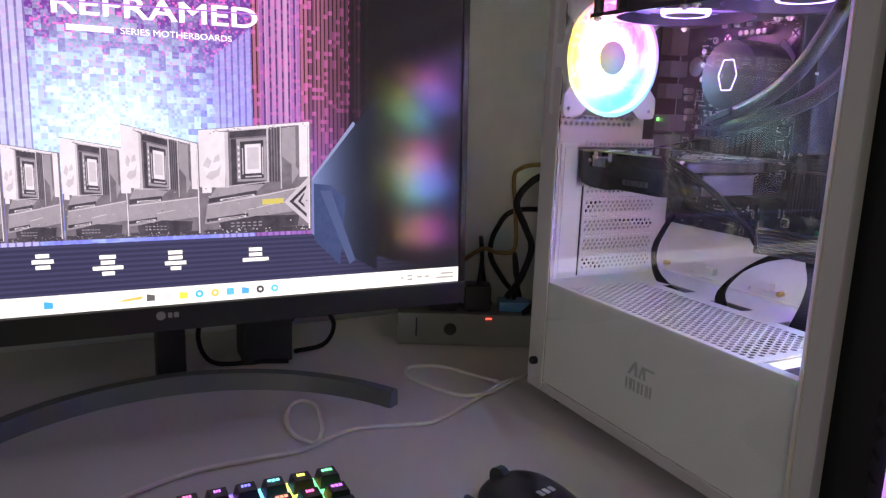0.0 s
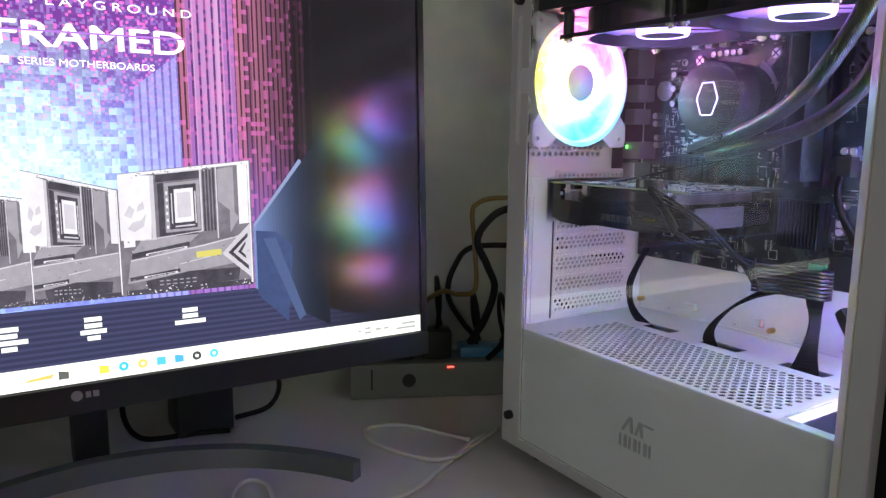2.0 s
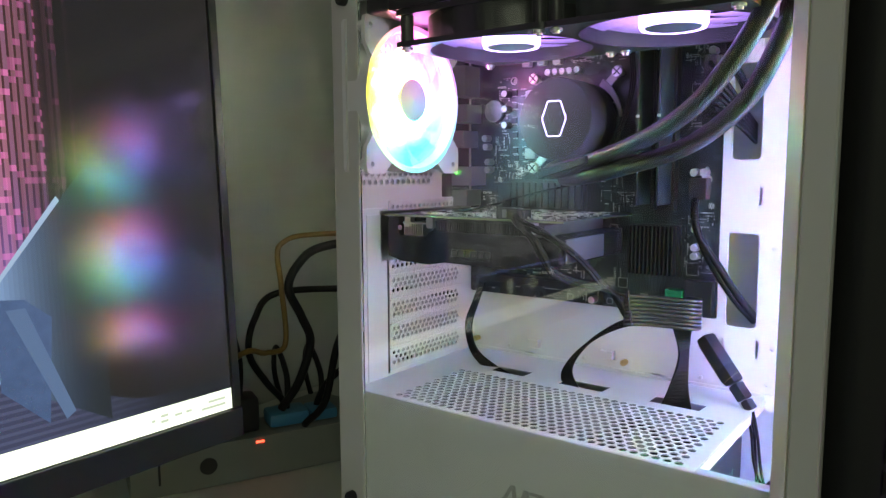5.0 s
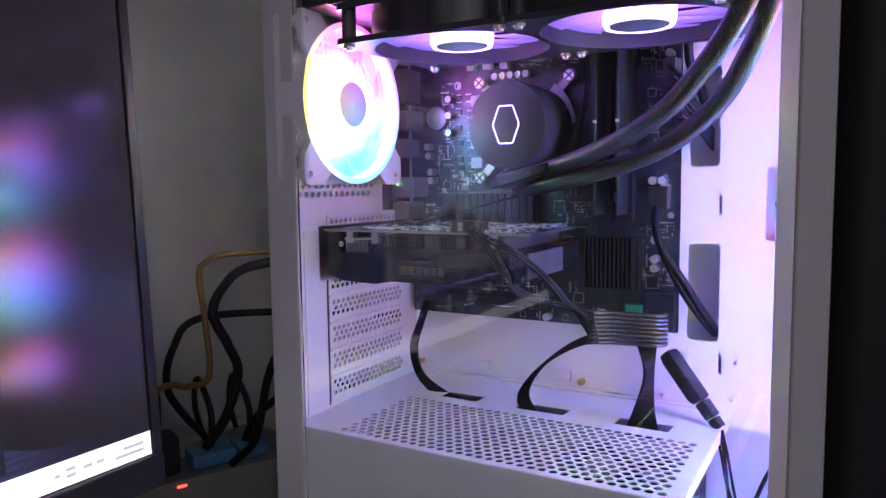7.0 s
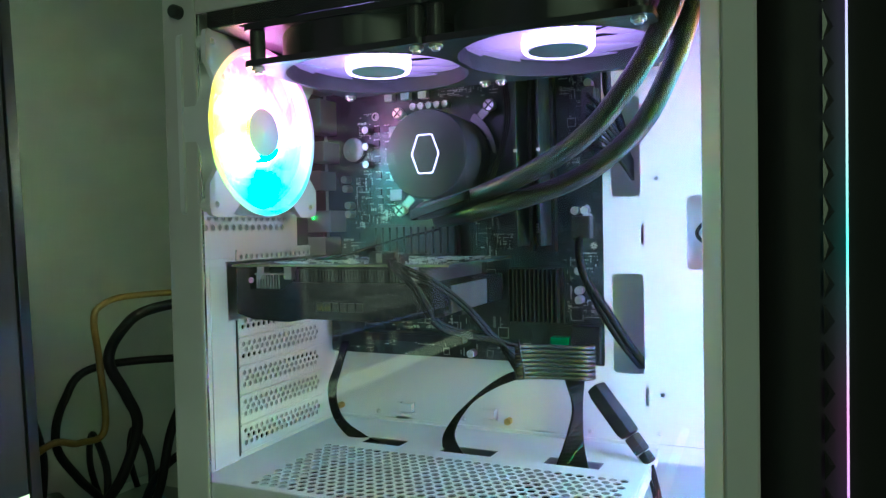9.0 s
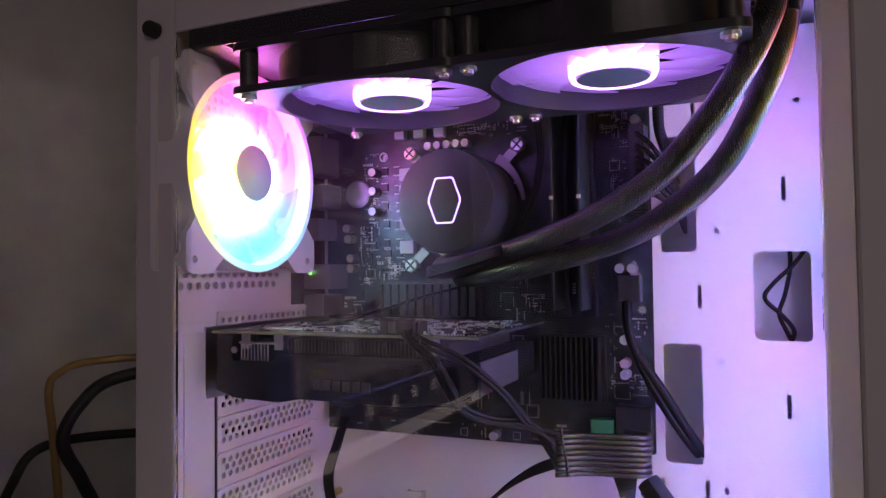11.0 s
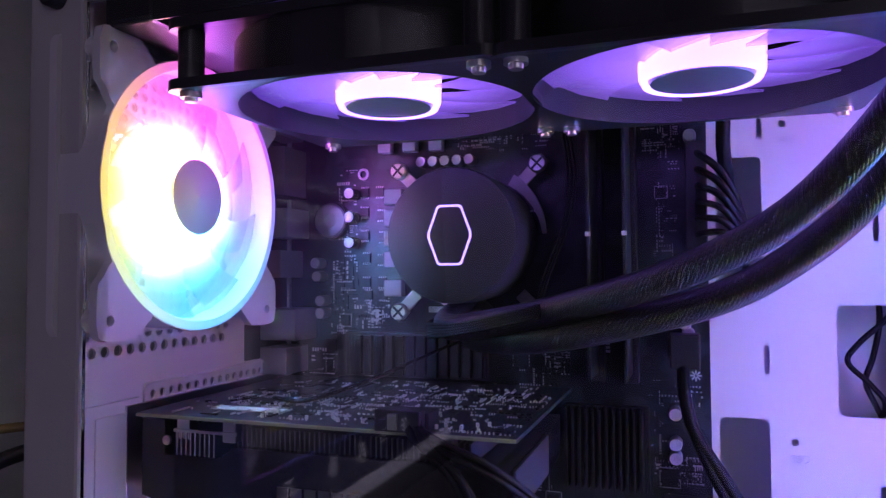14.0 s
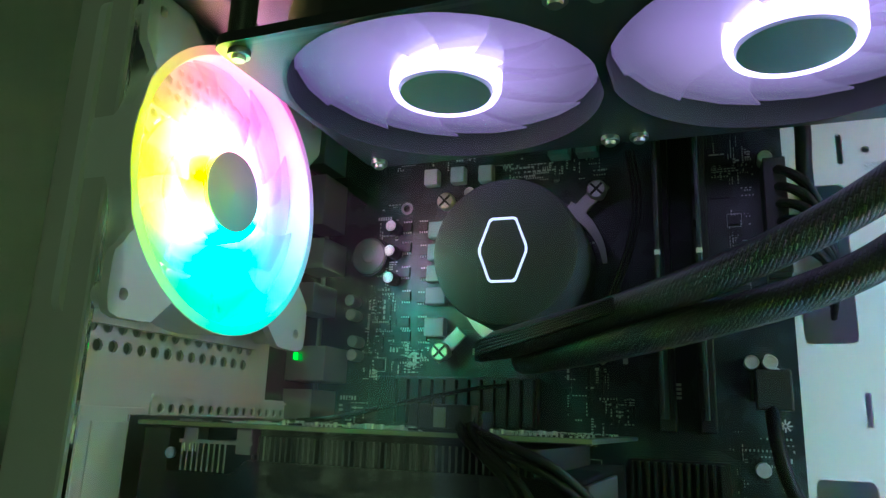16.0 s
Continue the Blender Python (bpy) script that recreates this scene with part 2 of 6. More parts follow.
def add_mesh(name, me, material, parent, label="", kind=""):
    root = parent
    while root is not None and root.parent is not None:
        root = root.parent
    off = BASE.get(root.name, Vector()) if root else Vector()
    if off.length:
        me.transform(Matrix.Translation(-off))
    for mm in material if isinstance(material, (list, tuple)) else [material]:
        me.materials.append(mm)
    ob = new(name, me)
    ob.parent = parent
    return tagged(ob, label, "", "", kind)


def part(name, bm, material, parent=None, label="", smooth=False, kind=""):
    me = bpy.data.meshes.new(name)
    bm.to_mesh(me)
    bm.free()
    if smooth:
        for p in me.polygons:
            p.use_smooth = True
        me.set_sharp_from_angle(angle=radians(35))
    return add_mesh(name, me, material, parent, label, kind)


def B():
    return bmesh.new()


def box(bm, x0, x1, y0, y1, z0, z1, bev=0.0, m=None):
    r = bmesh.ops.create_cube(bm, size=1.0)
    vs = r["verts"]
    for v in vs:
        v.co = Vector((x0 + (v.co.x + 0.5) * (x1 - x0), y0 + (v.co.y + 0.5) * (y1 - y0), z0 + (v.co.z + 0.5) * (z1 - z0)))
    if bev:
        es = list({e for v in vs for e in v.link_edges})
        out = bmesh.ops.bevel(bm, geom=es, offset=bev, segments=2, affect="EDGES", profile=0.6)
        vs = out["verts"] if out["verts"] else vs
    if m is not None:
        bmesh.ops.transform(bm, matrix=m, verts=list({v for f in bm.faces for v in f.verts} if bev is None else vs))
    return bm


def cyl(bm, c, axis, r, h, seg=24, r2=None):
    """A cylinder or cone that starts at c and runs h along axis."""
    q = Vector(axis).normalized().to_track_quat("Z", "Y").to_matrix().to_4x4()
    m = Matrix.Translation(c) @ q @ Matrix.Translation((0, 0, h / 2))
    bmesh.ops.create_cone(bm, cap_ends=True, segments=seg, radius1=r, radius2=r if r2 is None else r2, depth=h, matrix=m)
    return bm


def lathe(bm, profile, seg=40, m=Matrix()):
    """Turns a profile of (radius, height) about z."""
    rings = []
    for r, z in profile:
        if r < 1e-6:
            rings.append([bm.verts.new(m @ Vector((0, 0, z)))])
        else:
            rings.append([bm.verts.new(m @ Vector((r * math.cos(2 * math.pi * i / seg), r * math.sin(2 * math.pi * i / seg), z))) for i in range(seg)])
    for a, b in zip(rings, rings[1:]):
        for i in range(seg):
            j = (i + 1) % seg
            q = [a[i % len(a)], a[j % len(a)], b[j % len(b)], b[i % len(b)]]
            q = [v for k, v in enumerate(q) if v not in q[:k]]
            if len(q) > 2:
                bm.faces.new(q)
    return bm


def smooth_path(pts, n=8):
    """Catmull-Rom through the points."""
    p = [Vector(a) for a in pts]
    p = [p[0] * 2 - p[1]] + p + [p[-1] * 2 - p[-2]]
    out = []
    for i in range(1, len(p) - 2):
        for k in range(n):
            t = k / n
            a, b, c, d = p[i - 1:i + 3]
            out.append(0.5 * ((2 * b) + (c - a) * t + (2 * a - 5 * b + 4 * c - d) * t * t + (3 * b - a - 3 * c + d) * t ** 3))
    return out + [p[-2]]


def sweep(pts, r, seg=10, n=8, name="cable", bm=None):
    """A round cable through the points, with a UV map along it."""
    path = smooth_path(pts, n)
    bm = bm or B()
    uv = bm.loops.layers.uv.verify()
    rings, run, u = [], [0.0], None
    for i, p in enumerate(path):
        t = (path[min(i + 1, len(path) - 1)] - path[max(i - 1, 0)]).normalized()
        if u is None:
            u = t.orthogonal().normalized()
        u = (u - t * u.dot(t)).normalized()
        w = t.cross(u)
        if i:
            run.append(run[-1] + (p - path[i - 1]).length)
        rings.append([bm.verts.new(p + r * (u * math.cos(2 * math.pi * k / seg) + w * math.sin(2 * math.pi * k / seg))) for k in range(seg)])
    for i in range(len(rings) - 1):
        for k in range(seg):
            j = (k + 1) % seg
            f = bm.faces.new((rings[i][k], rings[i][j], rings[i + 1][j], rings[i + 1][k]))
            f.smooth = True
            for lp, (a, b) in zip(f.loops, ((i, k), (i, k + 1), (i + 1, k + 1), (i + 1, k))):
                lp[uv].uv = (run[a], b / seg)
    bm.faces.new(rings[0][::-1])
    bm.faces.new(rings[-1])
    return bm


def ribbon(pts, widths, thick=0.0014, n=8, bm=None):
    """A flat strap along the points; widths are vectors across it, one a point."""
    path, wid = smooth_path(pts, n), smooth_path(widths, n)
    bm = bm or B()
    rows = []
    for i, (p, w) in enumerate(zip(path, wid)):
        t = (path[min(i + 1, len(path) - 1)] - path[max(i - 1, 0)]).normalized()
        k = t.cross(w).normalized() * thick / 2
        rows.append([bm.verts.new(q) for q in (p - w / 2 - k, p + w / 2 - k, p + w / 2 + k, p - w / 2 + k)])
    for a, b in zip(rows, rows[1:]):
        for k in range(4):
            bm.faces.new((a[k], a[(k + 1) % 4], b[(k + 1) % 4], b[k]))
    bm.faces.new(rows[0][::-1])
    bm.faces.new(rows[-1])
    return bm


def rect(x0, x1, y0, y1, r=0.0, seg=4):
    if r <= 0:
        return [(x0, y0), (x1, y0), (x1, y1), (x0, y1)]
    out = []
    for cx, cy, a in ((x1 - r, y0 + r, -90), (x1 - r, y1 - r, 0), (x0 + r, y1 - r, 90), (x0 + r, y0 + r, 180)):
        for k in range(seg + 1):
            t = radians(a + 90 * k / seg)
            out.append((cx + r * math.cos(t), cy + r * math.sin(t)))
    return out


def disc(cx, cy, r, seg=10):
    return [(cx + r * math.cos(2 * math.pi * k / seg), cy + r * math.sin(2 * math.pi * k / seg)) for k in range(seg)]


def plate(name, outlines, thick, m, material, parent, label="", bevel=0.0):
    """A sheet with openings: the first outline is its edge, the others are holes; drawn in x, y and laid by the matrix m."""
    cu = bpy.data.curves.new(name, "CURVE")
    cu.dimensions, cu.fill_mode, cu.extrude, cu.bevel_depth = "2D", "BOTH", thick / 2, bevel
    for o in outlines:
        s = cu.splines.new("POLY")
        s.points.add(len(o) - 1)
        for p, (x, y) in zip(s.points, o):
            p.co = (x, y, 0, 1)
        s.use_cyclic_u = True
    tmp = bpy.data.objects.new(name, cu)
    me = bpy.data.meshes.new_from_object(tmp)
    bpy.data.objects.remove(tmp)
    bpy.data.curves.remove(cu)
    me.name = name
    me.materials.clear()
    me.transform(m)
    return add_mesh(name, me, material, parent, label)


def lettering(name, text, size, m, material, parent, depth=0.0002, spacing=1.0, label="", width=None, bold=0.0):
    cu = bpy.data.curves.new(name, "FONT")
    cu.body, cu.size, cu.extrude, cu.space_character, cu.offset = text, size, depth, spacing, bold
    tmp = bpy.data.objects.new(name, cu)
    me = bpy.data.meshes.new_from_object(tmp)
    bpy.data.objects.remove(tmp)
    bpy.data.curves.remove(cu)
    me.materials.clear()
    if width:
        w = max(v.co.x for v in me.vertices) - min(v.co.x for v in me.vertices)
        me.transform(Matrix.Diagonal((width / w, 1, 1, 1)))
    me.transform(m)
    return add_mesh(name, me, material, parent, label)


FACE_X = Matrix(((0, 0, 1, 0), (1, 0, 0, 0), (0, 1, 0, 0), (0, 0, 0, 1)))  # drawn x -> y, drawn y -> z, seen from +x
FACE_Y = Matrix(((1, 0, 0, 0), (0, 0, -1, 0), (0, 1, 0, 0), (0, 0, 0, 1)))  # drawn x -> x, drawn y -> z, seen from -y


def at_x(x):
    return Matrix.Translation((x, 0, 0)) @ FACE_X


def at_y(y):
    return Matrix.Translation((0, y, 0)) @ FACE_Y


def at_z(z):
    return Matrix.Translation((0, 0, z))


def perforation(x0, x1, y0, y1, pitch, row, r, seg=8, shift=0.5):
    """Round holes in rows, every second one shifted."""
    out, j, y = [], 0, y0
    while y <= y1 + 1e-9:
        x = x0 + (pitch * shift if j % 2 else 0)
        while x <= x1 + 1e-9:
            out.append(disc(x, y, r, seg))
            x += pitch
        y, j = y + row, j + 1
    return out


Z0 = -0.016  # the desk's top


# ---- room ----
WALL_X = -0.34


def setting(name, bm, material, label):
    return tagged(part(name, bm, material), label, kind="structure")


setting("wall_west", box(B(), WALL_X - 0.1, WALL_X, -2.3, 1.8, -0.76, 1.95), PAINT, "plain grey painted wall behind the desk")
setting("wall_north", box(B(), WALL_X, 2.6, 1.7, 1.8, -0.76, 1.95), PAINT, "plain grey painted wall in the dark")
setting("wall_east", box(B(), 2.5, 2.6, -2.2, 1.7, -0.76, 1.95), PAINT, "plain grey painted wall")
# unseen wall; the opening is made up for the fill lamp
south = tagged(plate("wall_south", [rect(WALL_X, 2.5, -0.76, 1.95), rect(1.25, 2.35, 0.15, 1.35)], 0.1, at_y(-2.25), PAINT, None), "unseen plain grey wall with an added opening", kind="structure")
setting("floor", box(B(), WALL_X, 2.5, -2.2, 1.7, -0.86, -0.76), FLOOR_TILE, "brown tiled floor under the desk")
setting("ceiling", box(B(), WALL_X, 2.5, -2.2, 1.7, 1.95, 2.05), CEILING_PAINT, "plain white ceiling")

desk = thing("desk", (0.2, -0.2, -0.76), "pale grey laminate computer desk against the wall", "desk")
part("desktop", box(B(), WALL_X + 0.002, 0.46, -1.25, 0.75, Z0 - 0.025, Z0, 0.003), DESK, desk)
for lx in (-0.3, 0.41):
    for ly in (-1.2, 0.7):
        part("leg", box(B(), lx - 0.02, lx + 0.02, ly - 0.02, ly + 0.02, -0.76, Z0 - 0.025, 0.002), DARK_METAL, desk)

# ---- computer case ----
TRAY, RX, TOPZ, BOTZ, FRONT = 0.168, -0.004, 0.426, -0.006, 0.326
case = thing("computer_case", (0.16, 0.1, Z0), "white steel tower computer case with a clear glass side", "computer case")

for fx in (0.02, 0.30):
    for fy in (0.02, 0.17):
        part("foot", lathe(B(), [(0, Z0), (0.011, Z0), (0.013, BOTZ), (0, BOTZ)], 20, Matrix.Translation((fx, fy, 0))), BLACK_PLASTIC, case, smooth=True)
part("bottom_panel", box(B(), RX - 0.008, FRONT, 0.0012, 0.197, BOTZ, BOTZ + 0.003), WHITE_STEEL, case)
part("top_panel", box(B(), RX - 0.008, FRONT, 0.0014, 0.197, TOPZ - 0.004, TOPZ, 0.001), WHITE_STEEL, case)
part("far_side_panel", box(B(), RX - 0.012, FRONT, 0.197, 0.199, BOTZ, TOPZ), WHITE_STEEL, case)

# motherboard tray: cable openings, hooks and screw holes
tray_holes = [rect(0.230, 0.252, 0.161, 0.232, 0.003), rect(0.230, 0.2505, 0.287, 0.357, 0.003), rect(0.281, 0.311, 0.235, 0.286, 0.003)]
for sx, sz in ((0.2515, 0.2600), (0.250, 0.373), (0.298, 0.322), (0.298, 0.198), (0.2535, 0.1455), (0.2285, 0.145)):
    tray_holes.append(rect(sx - 0.0012, sx + 0.0012, sz - 0.007, sz + 0.007, 0.0008, 2))
for hx, hz in ((0.260, 0.372), (0.2615, 0.299), (0.2625, 0.222), (0.264, 0.147), (0.2615, 0.120), (0.306, 0.372), (0.306, 0.147)):
    tray_holes.append(disc(hx, hz, 0.0017, 12))
for hx, hz in ((0.059, 0.1125), (0.177, 0.1125)):
    tray_holes.append(rect(hx - 0.006, hx + 0.006, hz - 0.0015, hz + 0.0015, 0.0012, 2))
for hx, hz in ((0.064, 0.1235), (0.135, 0.124)):
    tray_holes += [rect(hx - 0.0069, hx - 0.0058, hz - 0.0040, hz + 0.0032), rect(hx + 0.0058, hx + 0.0069, hz - 0.0040, hz + 0.0032), rect(hx - 0.0069, hx + 0.0069, hz - 0.0056, hz - 0.0044)]
plate("motherboard_tray", [rect(RX, 0.325, 0.100, 0.415)] + tray_holes, 0.0014, at_y(TRAY + 0.0007), WHITE_STEEL, case)
for hx, hz in ((0.064, 0.1235), (0.135, 0.124)):
    bm = B()
    box(bm, hx - 0.0055, hx - 0.0043, TRAY - 0.004, TRAY, hz - 0.004, hz + 0.003)
    box(bm, hx + 0.0043, hx + 0.0055, TRAY - 0.004, TRAY, hz - 0.004, hz + 0.003)
    box(bm, hx - 0.0055, hx + 0.0055, TRAY - 0.0045, TRAY - 0.0035, hz - 0.004, hz + 0.003)
    part("cable_hook", bm, WHITE_STEEL, case)
for hx, hz in ((0.151, 0.1195), (0.002, 0.1195)):
    part("standoff", cyl(cyl(B(), (hx, TRAY, hz), (0, -1, 0), 0.0028, 0.006, 6), (hx, TRAY - 0.006, hz), (0, -1, 0), 0.0014, 0.0015, 10), BRASS, case, "brass standoff")
for hx, hz in ((0.037, 0.117), (0.113, 0.117), (0.213, 0.117)):
    part("rivet", lathe(B(), [(0.0018, 0), (0.0017, 0.001), (0.001, 0.0016), (0, 0.0018)], 12, Matrix.Translation((hx, TRAY, hz)) @ pose(0, 0, 0, 90)), STEEL, case, smooth=True)
for sx, sz in ((0.2585, 0.3625), (0.2605, 0.2125)):
    lettering("embossed_mark", "SSD", 0.0052, at_y(TRAY - 0.0003) @ Matrix.Translation((sx, sz, 0)), mat("embossed_steel", (0.62, 0.62, 0.64), 0.4, 0, 0.05), case, 0.0003)

# rear panel: fan grille, vent rows, expansion slots, port cut-out
FAN_Y, FAN_Z = 0.0535, 0.336
rear_holes = [h for h in perforation(FAN_Y - 0.049, FAN_Y + 0.049, FAN_Z - 0.049, FAN_Z + 0.049, 0.0057, 0.0057, 0.0019, 10, 0.0)
              if math.hypot(h[0][0] - 0.0023 - FAN_Y, h[0][1] - FAN_Z) < 0.0535]
rear_holes += perforation(0.0105, 0.104, 0.2705, 0.2775, 0.0068, 0.0066, 0.0023, 8)
rear_holes.append(rect(0.045, 0.147, 0.113, 0.252))
rear_holes.append(rect(0.118, 0.162, 0.256, 0.408))
plate("rear_panel", [rect(0.001, 0.197, BOTZ, TOPZ - 0.004)] + rear_holes, 0.0012, at_x(RX - 0.0006), WHITE_STEEL, case)
part("slot_cheek", box(B(), RX, RX + 0.0012, 0.0135, 0.0425, 0.106, 0.250, 0.0004), WHITE_STEEL, case)
part("slot_cheek_recess", box(B(), RX + 0.0012, RX + 0.0020, 0.018, 0.038, 0.111, 0.245, 0.0003), WHITE_STEEL, case)
part("slot_screw_gap", box(B(), RX - 0.0008, RX + 0.0006, 0.0431, 0.0449, 0.112, 0.235), BLACK_PLASTIC, case)
part("cheek_screw", lathe(B(), [(0.0021, 0), (0.002, 0.0012), (0, 0.0016)], 12, Matrix.Translation((RX, 0.0088, 0.178)) @ pose(0, 0, 0, 0, 90)), STEEL, case, smooth=True)
for k in range(7):
    zc = 0.1235 + 0.0203 * k
    holes = perforation(0.0505, 0.1415, zc - 0.0036, zc + 0.0054, 0.0058, 0.0042, 0.00185, 8)
    plate("slot_cover", [rect(0.0455, 0.1465, zc - 0.0100, zc + 0.0100, 0.001, 2)] + holes, 0.001, at_x(RX + 0.0002), WHITE_STEEL, case)
    part("slot_lip", box(B(), RX + 0.0007, RX + 0.0016, 0.0455, 0.1465, zc + 0.0088, zc + 0.0096), WHITE_STEEL, case)
part("port_shield", box(B(), RX - 0.003, RX - 0.002, 0.117, 0.163, 0.255, 0.409), DARK_METAL, case)

# power supply shroud: perforated top, three cable slots, open at the front
SH = 0.110
cuts = perforation(0.036, 0.250, 0.0105, 0.0985, 0.0069, 0.00587, 0.0027, 10)
for x0, x1 in ((0.055, 0.087), (0.119, 0.157), (0.194, 0.231)):
    cuts.append([(x0, 0.108), (x1, 0.108), (x1 + 0.001, 0.122), (x0 + 0.001, 0.122)])
plate("shroud_top", [[(RX, 0.003), (0.261, 0.003), (0.261, TRAY), (RX, TRAY)]] + cuts, 0.0007, at_z(SH - 0.00035), WHITE_STEEL, case)
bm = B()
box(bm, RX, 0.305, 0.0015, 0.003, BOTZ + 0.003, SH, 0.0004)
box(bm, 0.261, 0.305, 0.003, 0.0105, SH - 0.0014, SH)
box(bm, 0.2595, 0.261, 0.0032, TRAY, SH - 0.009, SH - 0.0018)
part("shroud_side", bm, SHADED_SIDE, case)
# black sheet added in place of the open chamber's darkness
part("chamber_dark_sheet", box(B(), 0.2445, 0.2460, 0.0035, TRAY - 0.001, BOTZ + 0.0035, SH - 0.0020), BLACK_PLASTIC, case, "black sheet added for the dark inside the shroud")
part("shroud_seam", box(B(), RX, 0.30, TRAY - 0.0012, TRAY, SH, SH + 0.0025), WHITE_STEEL, case)

# printed maker's mark, as plain shapes
for pts in ([(0.134, 0.058), (0.137, 0.058), (0.1425, 0.067), (0.1435, 0.058), (0.1465, 0.058), (0.145, 0.0705), (0.1415, 0.0705)], [(0.148, 0.058), (0.1505, 0.058), (0.152, 0.065), (0.1545, 0.058), (0.1565, 0.058), (0.155, 0.0695), (0.1515, 0.0695)], [(0.156, 0.0675), (0.166, 0.0675), (0.167, 0.0695), (0.156, 0.0695)]):
    plate("printed_mark", [pts], 0.0005, at_y(0.00105), LOGO_GREY, case)
for k in range(7):
    part("printed_bar", box(B(), 0.1325 + 0.005 * k, 0.1345 + 0.005 * k + 0.0012 * (k % 2), 0.0008, 0.0013, 0.0445, 0.0545), LOGO_GREY, case)

# the side's frame: columns, beams and the glass
bm = B()
box(bm, -0.016, 0.010, -0.0035, 0.001, BOTZ, TOPZ, 0.0015)
box(bm, -0.016, -0.0125, 0.001, 0.010, BOTZ, TOPZ, 0.0008)
part("rear_column", bm, GREY_FRAME, case)
for tz in (0.024, 0.404):
    part("thumb_screw", lathe(B(), [(0, 0.006), (0.0035, 0.006), (0.0042, 0.005), (0.0042, 0), (0, 0)], 20, Matrix.Translation((-0.002, -0.0036, tz)) @ pose(0, 0, 0, 90)), BLACK_PLASTIC, case, "black rubber-capped screw", smooth=True)
# fan light is put into the colours: cream chamfer, greyer front face
for name, vs, m in (("front_column", [(0.3116, -0.0152), (0.3128, -0.0166), (0.3250, -0.0160), (FRONT, -0.0148), (FRONT, 0.012), (0.3116, 0.012)], GREY_FRAME),
                    ("column_chamfer", [(0.3030, 0.0008), (0.3030, -0.0080), (0.3036, -0.0092), (0.3112, -0.0164), (0.3114, -0.0158), (0.3114, 0.012), (0.3040, 0.012)], LIT_CHAMFER)):
    bm = B()
    lo = [bm.verts.new((x, y, BOTZ)) for x, y in vs]
    hi = [bm.verts.new((x, y, TOPZ)) for x, y in vs]
    for i in range(len(vs)):
        bm.faces.new((lo[i], lo[(i + 1) % len(vs)], hi[(i + 1) % len(vs)], hi[i]))
    bm.faces.new(lo[::-1])
    bm.faces.new(hi)
    bmesh.ops.recalc_face_normals(bm, faces=bm.faces)
    part(name, bm, m, case, "chamfer beside the glass with fan light in its colour" if m is LIT_CHAMFER else "")
# unseen strip added to stop fan light leaking past the column
part("column_light_stop", box(B(), FRONT - 0.004, FRONT + 0.006, 0.0125, 0.0145, BOTZ + 0.006, TOPZ - 0.005), BLACK_PLASTIC, case)
bm = B()
box(bm, 0.0102, 0.3027, -0.003, 0.0012, 0.402, TOPZ, 0.0012)
part("top_beam", bm, GREY_FRAME, case)
part("bottom_beam", box(B(), 0.0102, 0.3027, -0.003, 0.001, BOTZ, 0.004, 0.0008), GREY_FRAME, case)
part("glass_panel", box(B(), 0.0105, 0.3027, -0.0026, 0.0003, 0.0043, 0.4017, 0.0003), GLASS, case, "clear tempered glass side panel").visible_shadow = False

# front: black bezel with a faceted strip and a line of coloured light
outer = [(FRONT + 0.0002, -0.0055), (0.341, -0.0055), (0.352, 0.002), (0.378, 0.010), (0.392, 0.05), (0.392, 0.15), (0.378, 0.19), (FRONT + 0.0005, 0.199)]
inner = [(FRONT + 0.0005, 0.195), (0.376, 0.186), (0.388, 0.149), (0.388, 0.051), (0.375, 0.014), (0.350, 0.006), (0.340, -0.001), (FRONT + 0.0005, -0.001)]
plate("front_bezel", [outer + inner], TOPZ + 0.008 - BOTZ, at_z((TOPZ + 0.008 + BOTZ) / 2), FRONT_BLACK, case)
part("bezel_cap", box(B(), FRONT + 0.0005, 0.388, -0.001, 0.195, TOPZ + 0.003, TOPZ + 0.0075), BLACK_PLASTIC, case)
part("bezel_floor", box(B(), FRONT + 0.0005, 0.388, -0.001, 0.195, BOTZ + 0.0005, BOTZ + 0.004), BLACK_PLASTIC, case)
for k in range(26):
    zc = 0.012 + k * 0.0158
    bm = B()
    a = bm.verts.new((0.3515, -0.0005, zc))
    b = bm.verts.new((0.3560, 0.0020, zc + 0.006))
    c = bm.verts.new((0.3515, -0.0005, zc + 0.0135))
    d = bm.verts.new((0.3535, 0.0002, zc + 0.007))
    for f in ((a, b, d), (b, c, d), (c, a, d), (a, c, b)):
        bm.faces.new(f)
    part("facet", bm, GLOSS_BLACK, case)
strip = bpy.data.materials.new("light_line")
strip.use_nodes = True
n, l = nodes_of(strip)
tc, sp, mr = n.new("ShaderNodeTexCoord"), n.new("ShaderNodeSeparateXYZ"), n.new("ShaderNodeMapRange")
l.new(tc.outputs["Object"], sp.inputs[0])
l.new(sp.outputs["Z"], mr.inputs["Value"])
mr.inputs["From Min"].default_value, mr.inputs["From Max"].default_value = 0.0, 0.44
rp = ramp(n, [(0.0, (0.5, 0.2, 1)), (0.3, (0.55, 0.25, 1)), (0.45, (0.9, 0.25, 0.9)), (0.62, (0.25, 0.75, 0.95)), (0.75, (0.6, 0.55, 0.9)), (0.9, (0.55, 0.25, 1)), (1.0, (0.7, 0.3, 1))])
l.new(mr.outputs["Result"], rp.inputs["Fac"])
l.new(rp.outputs["Color"], n["Principled BSDF"].inputs["Emission Color"])
n["Principled BSDF"].inputs["Emission Strength"].default_value = 0.8
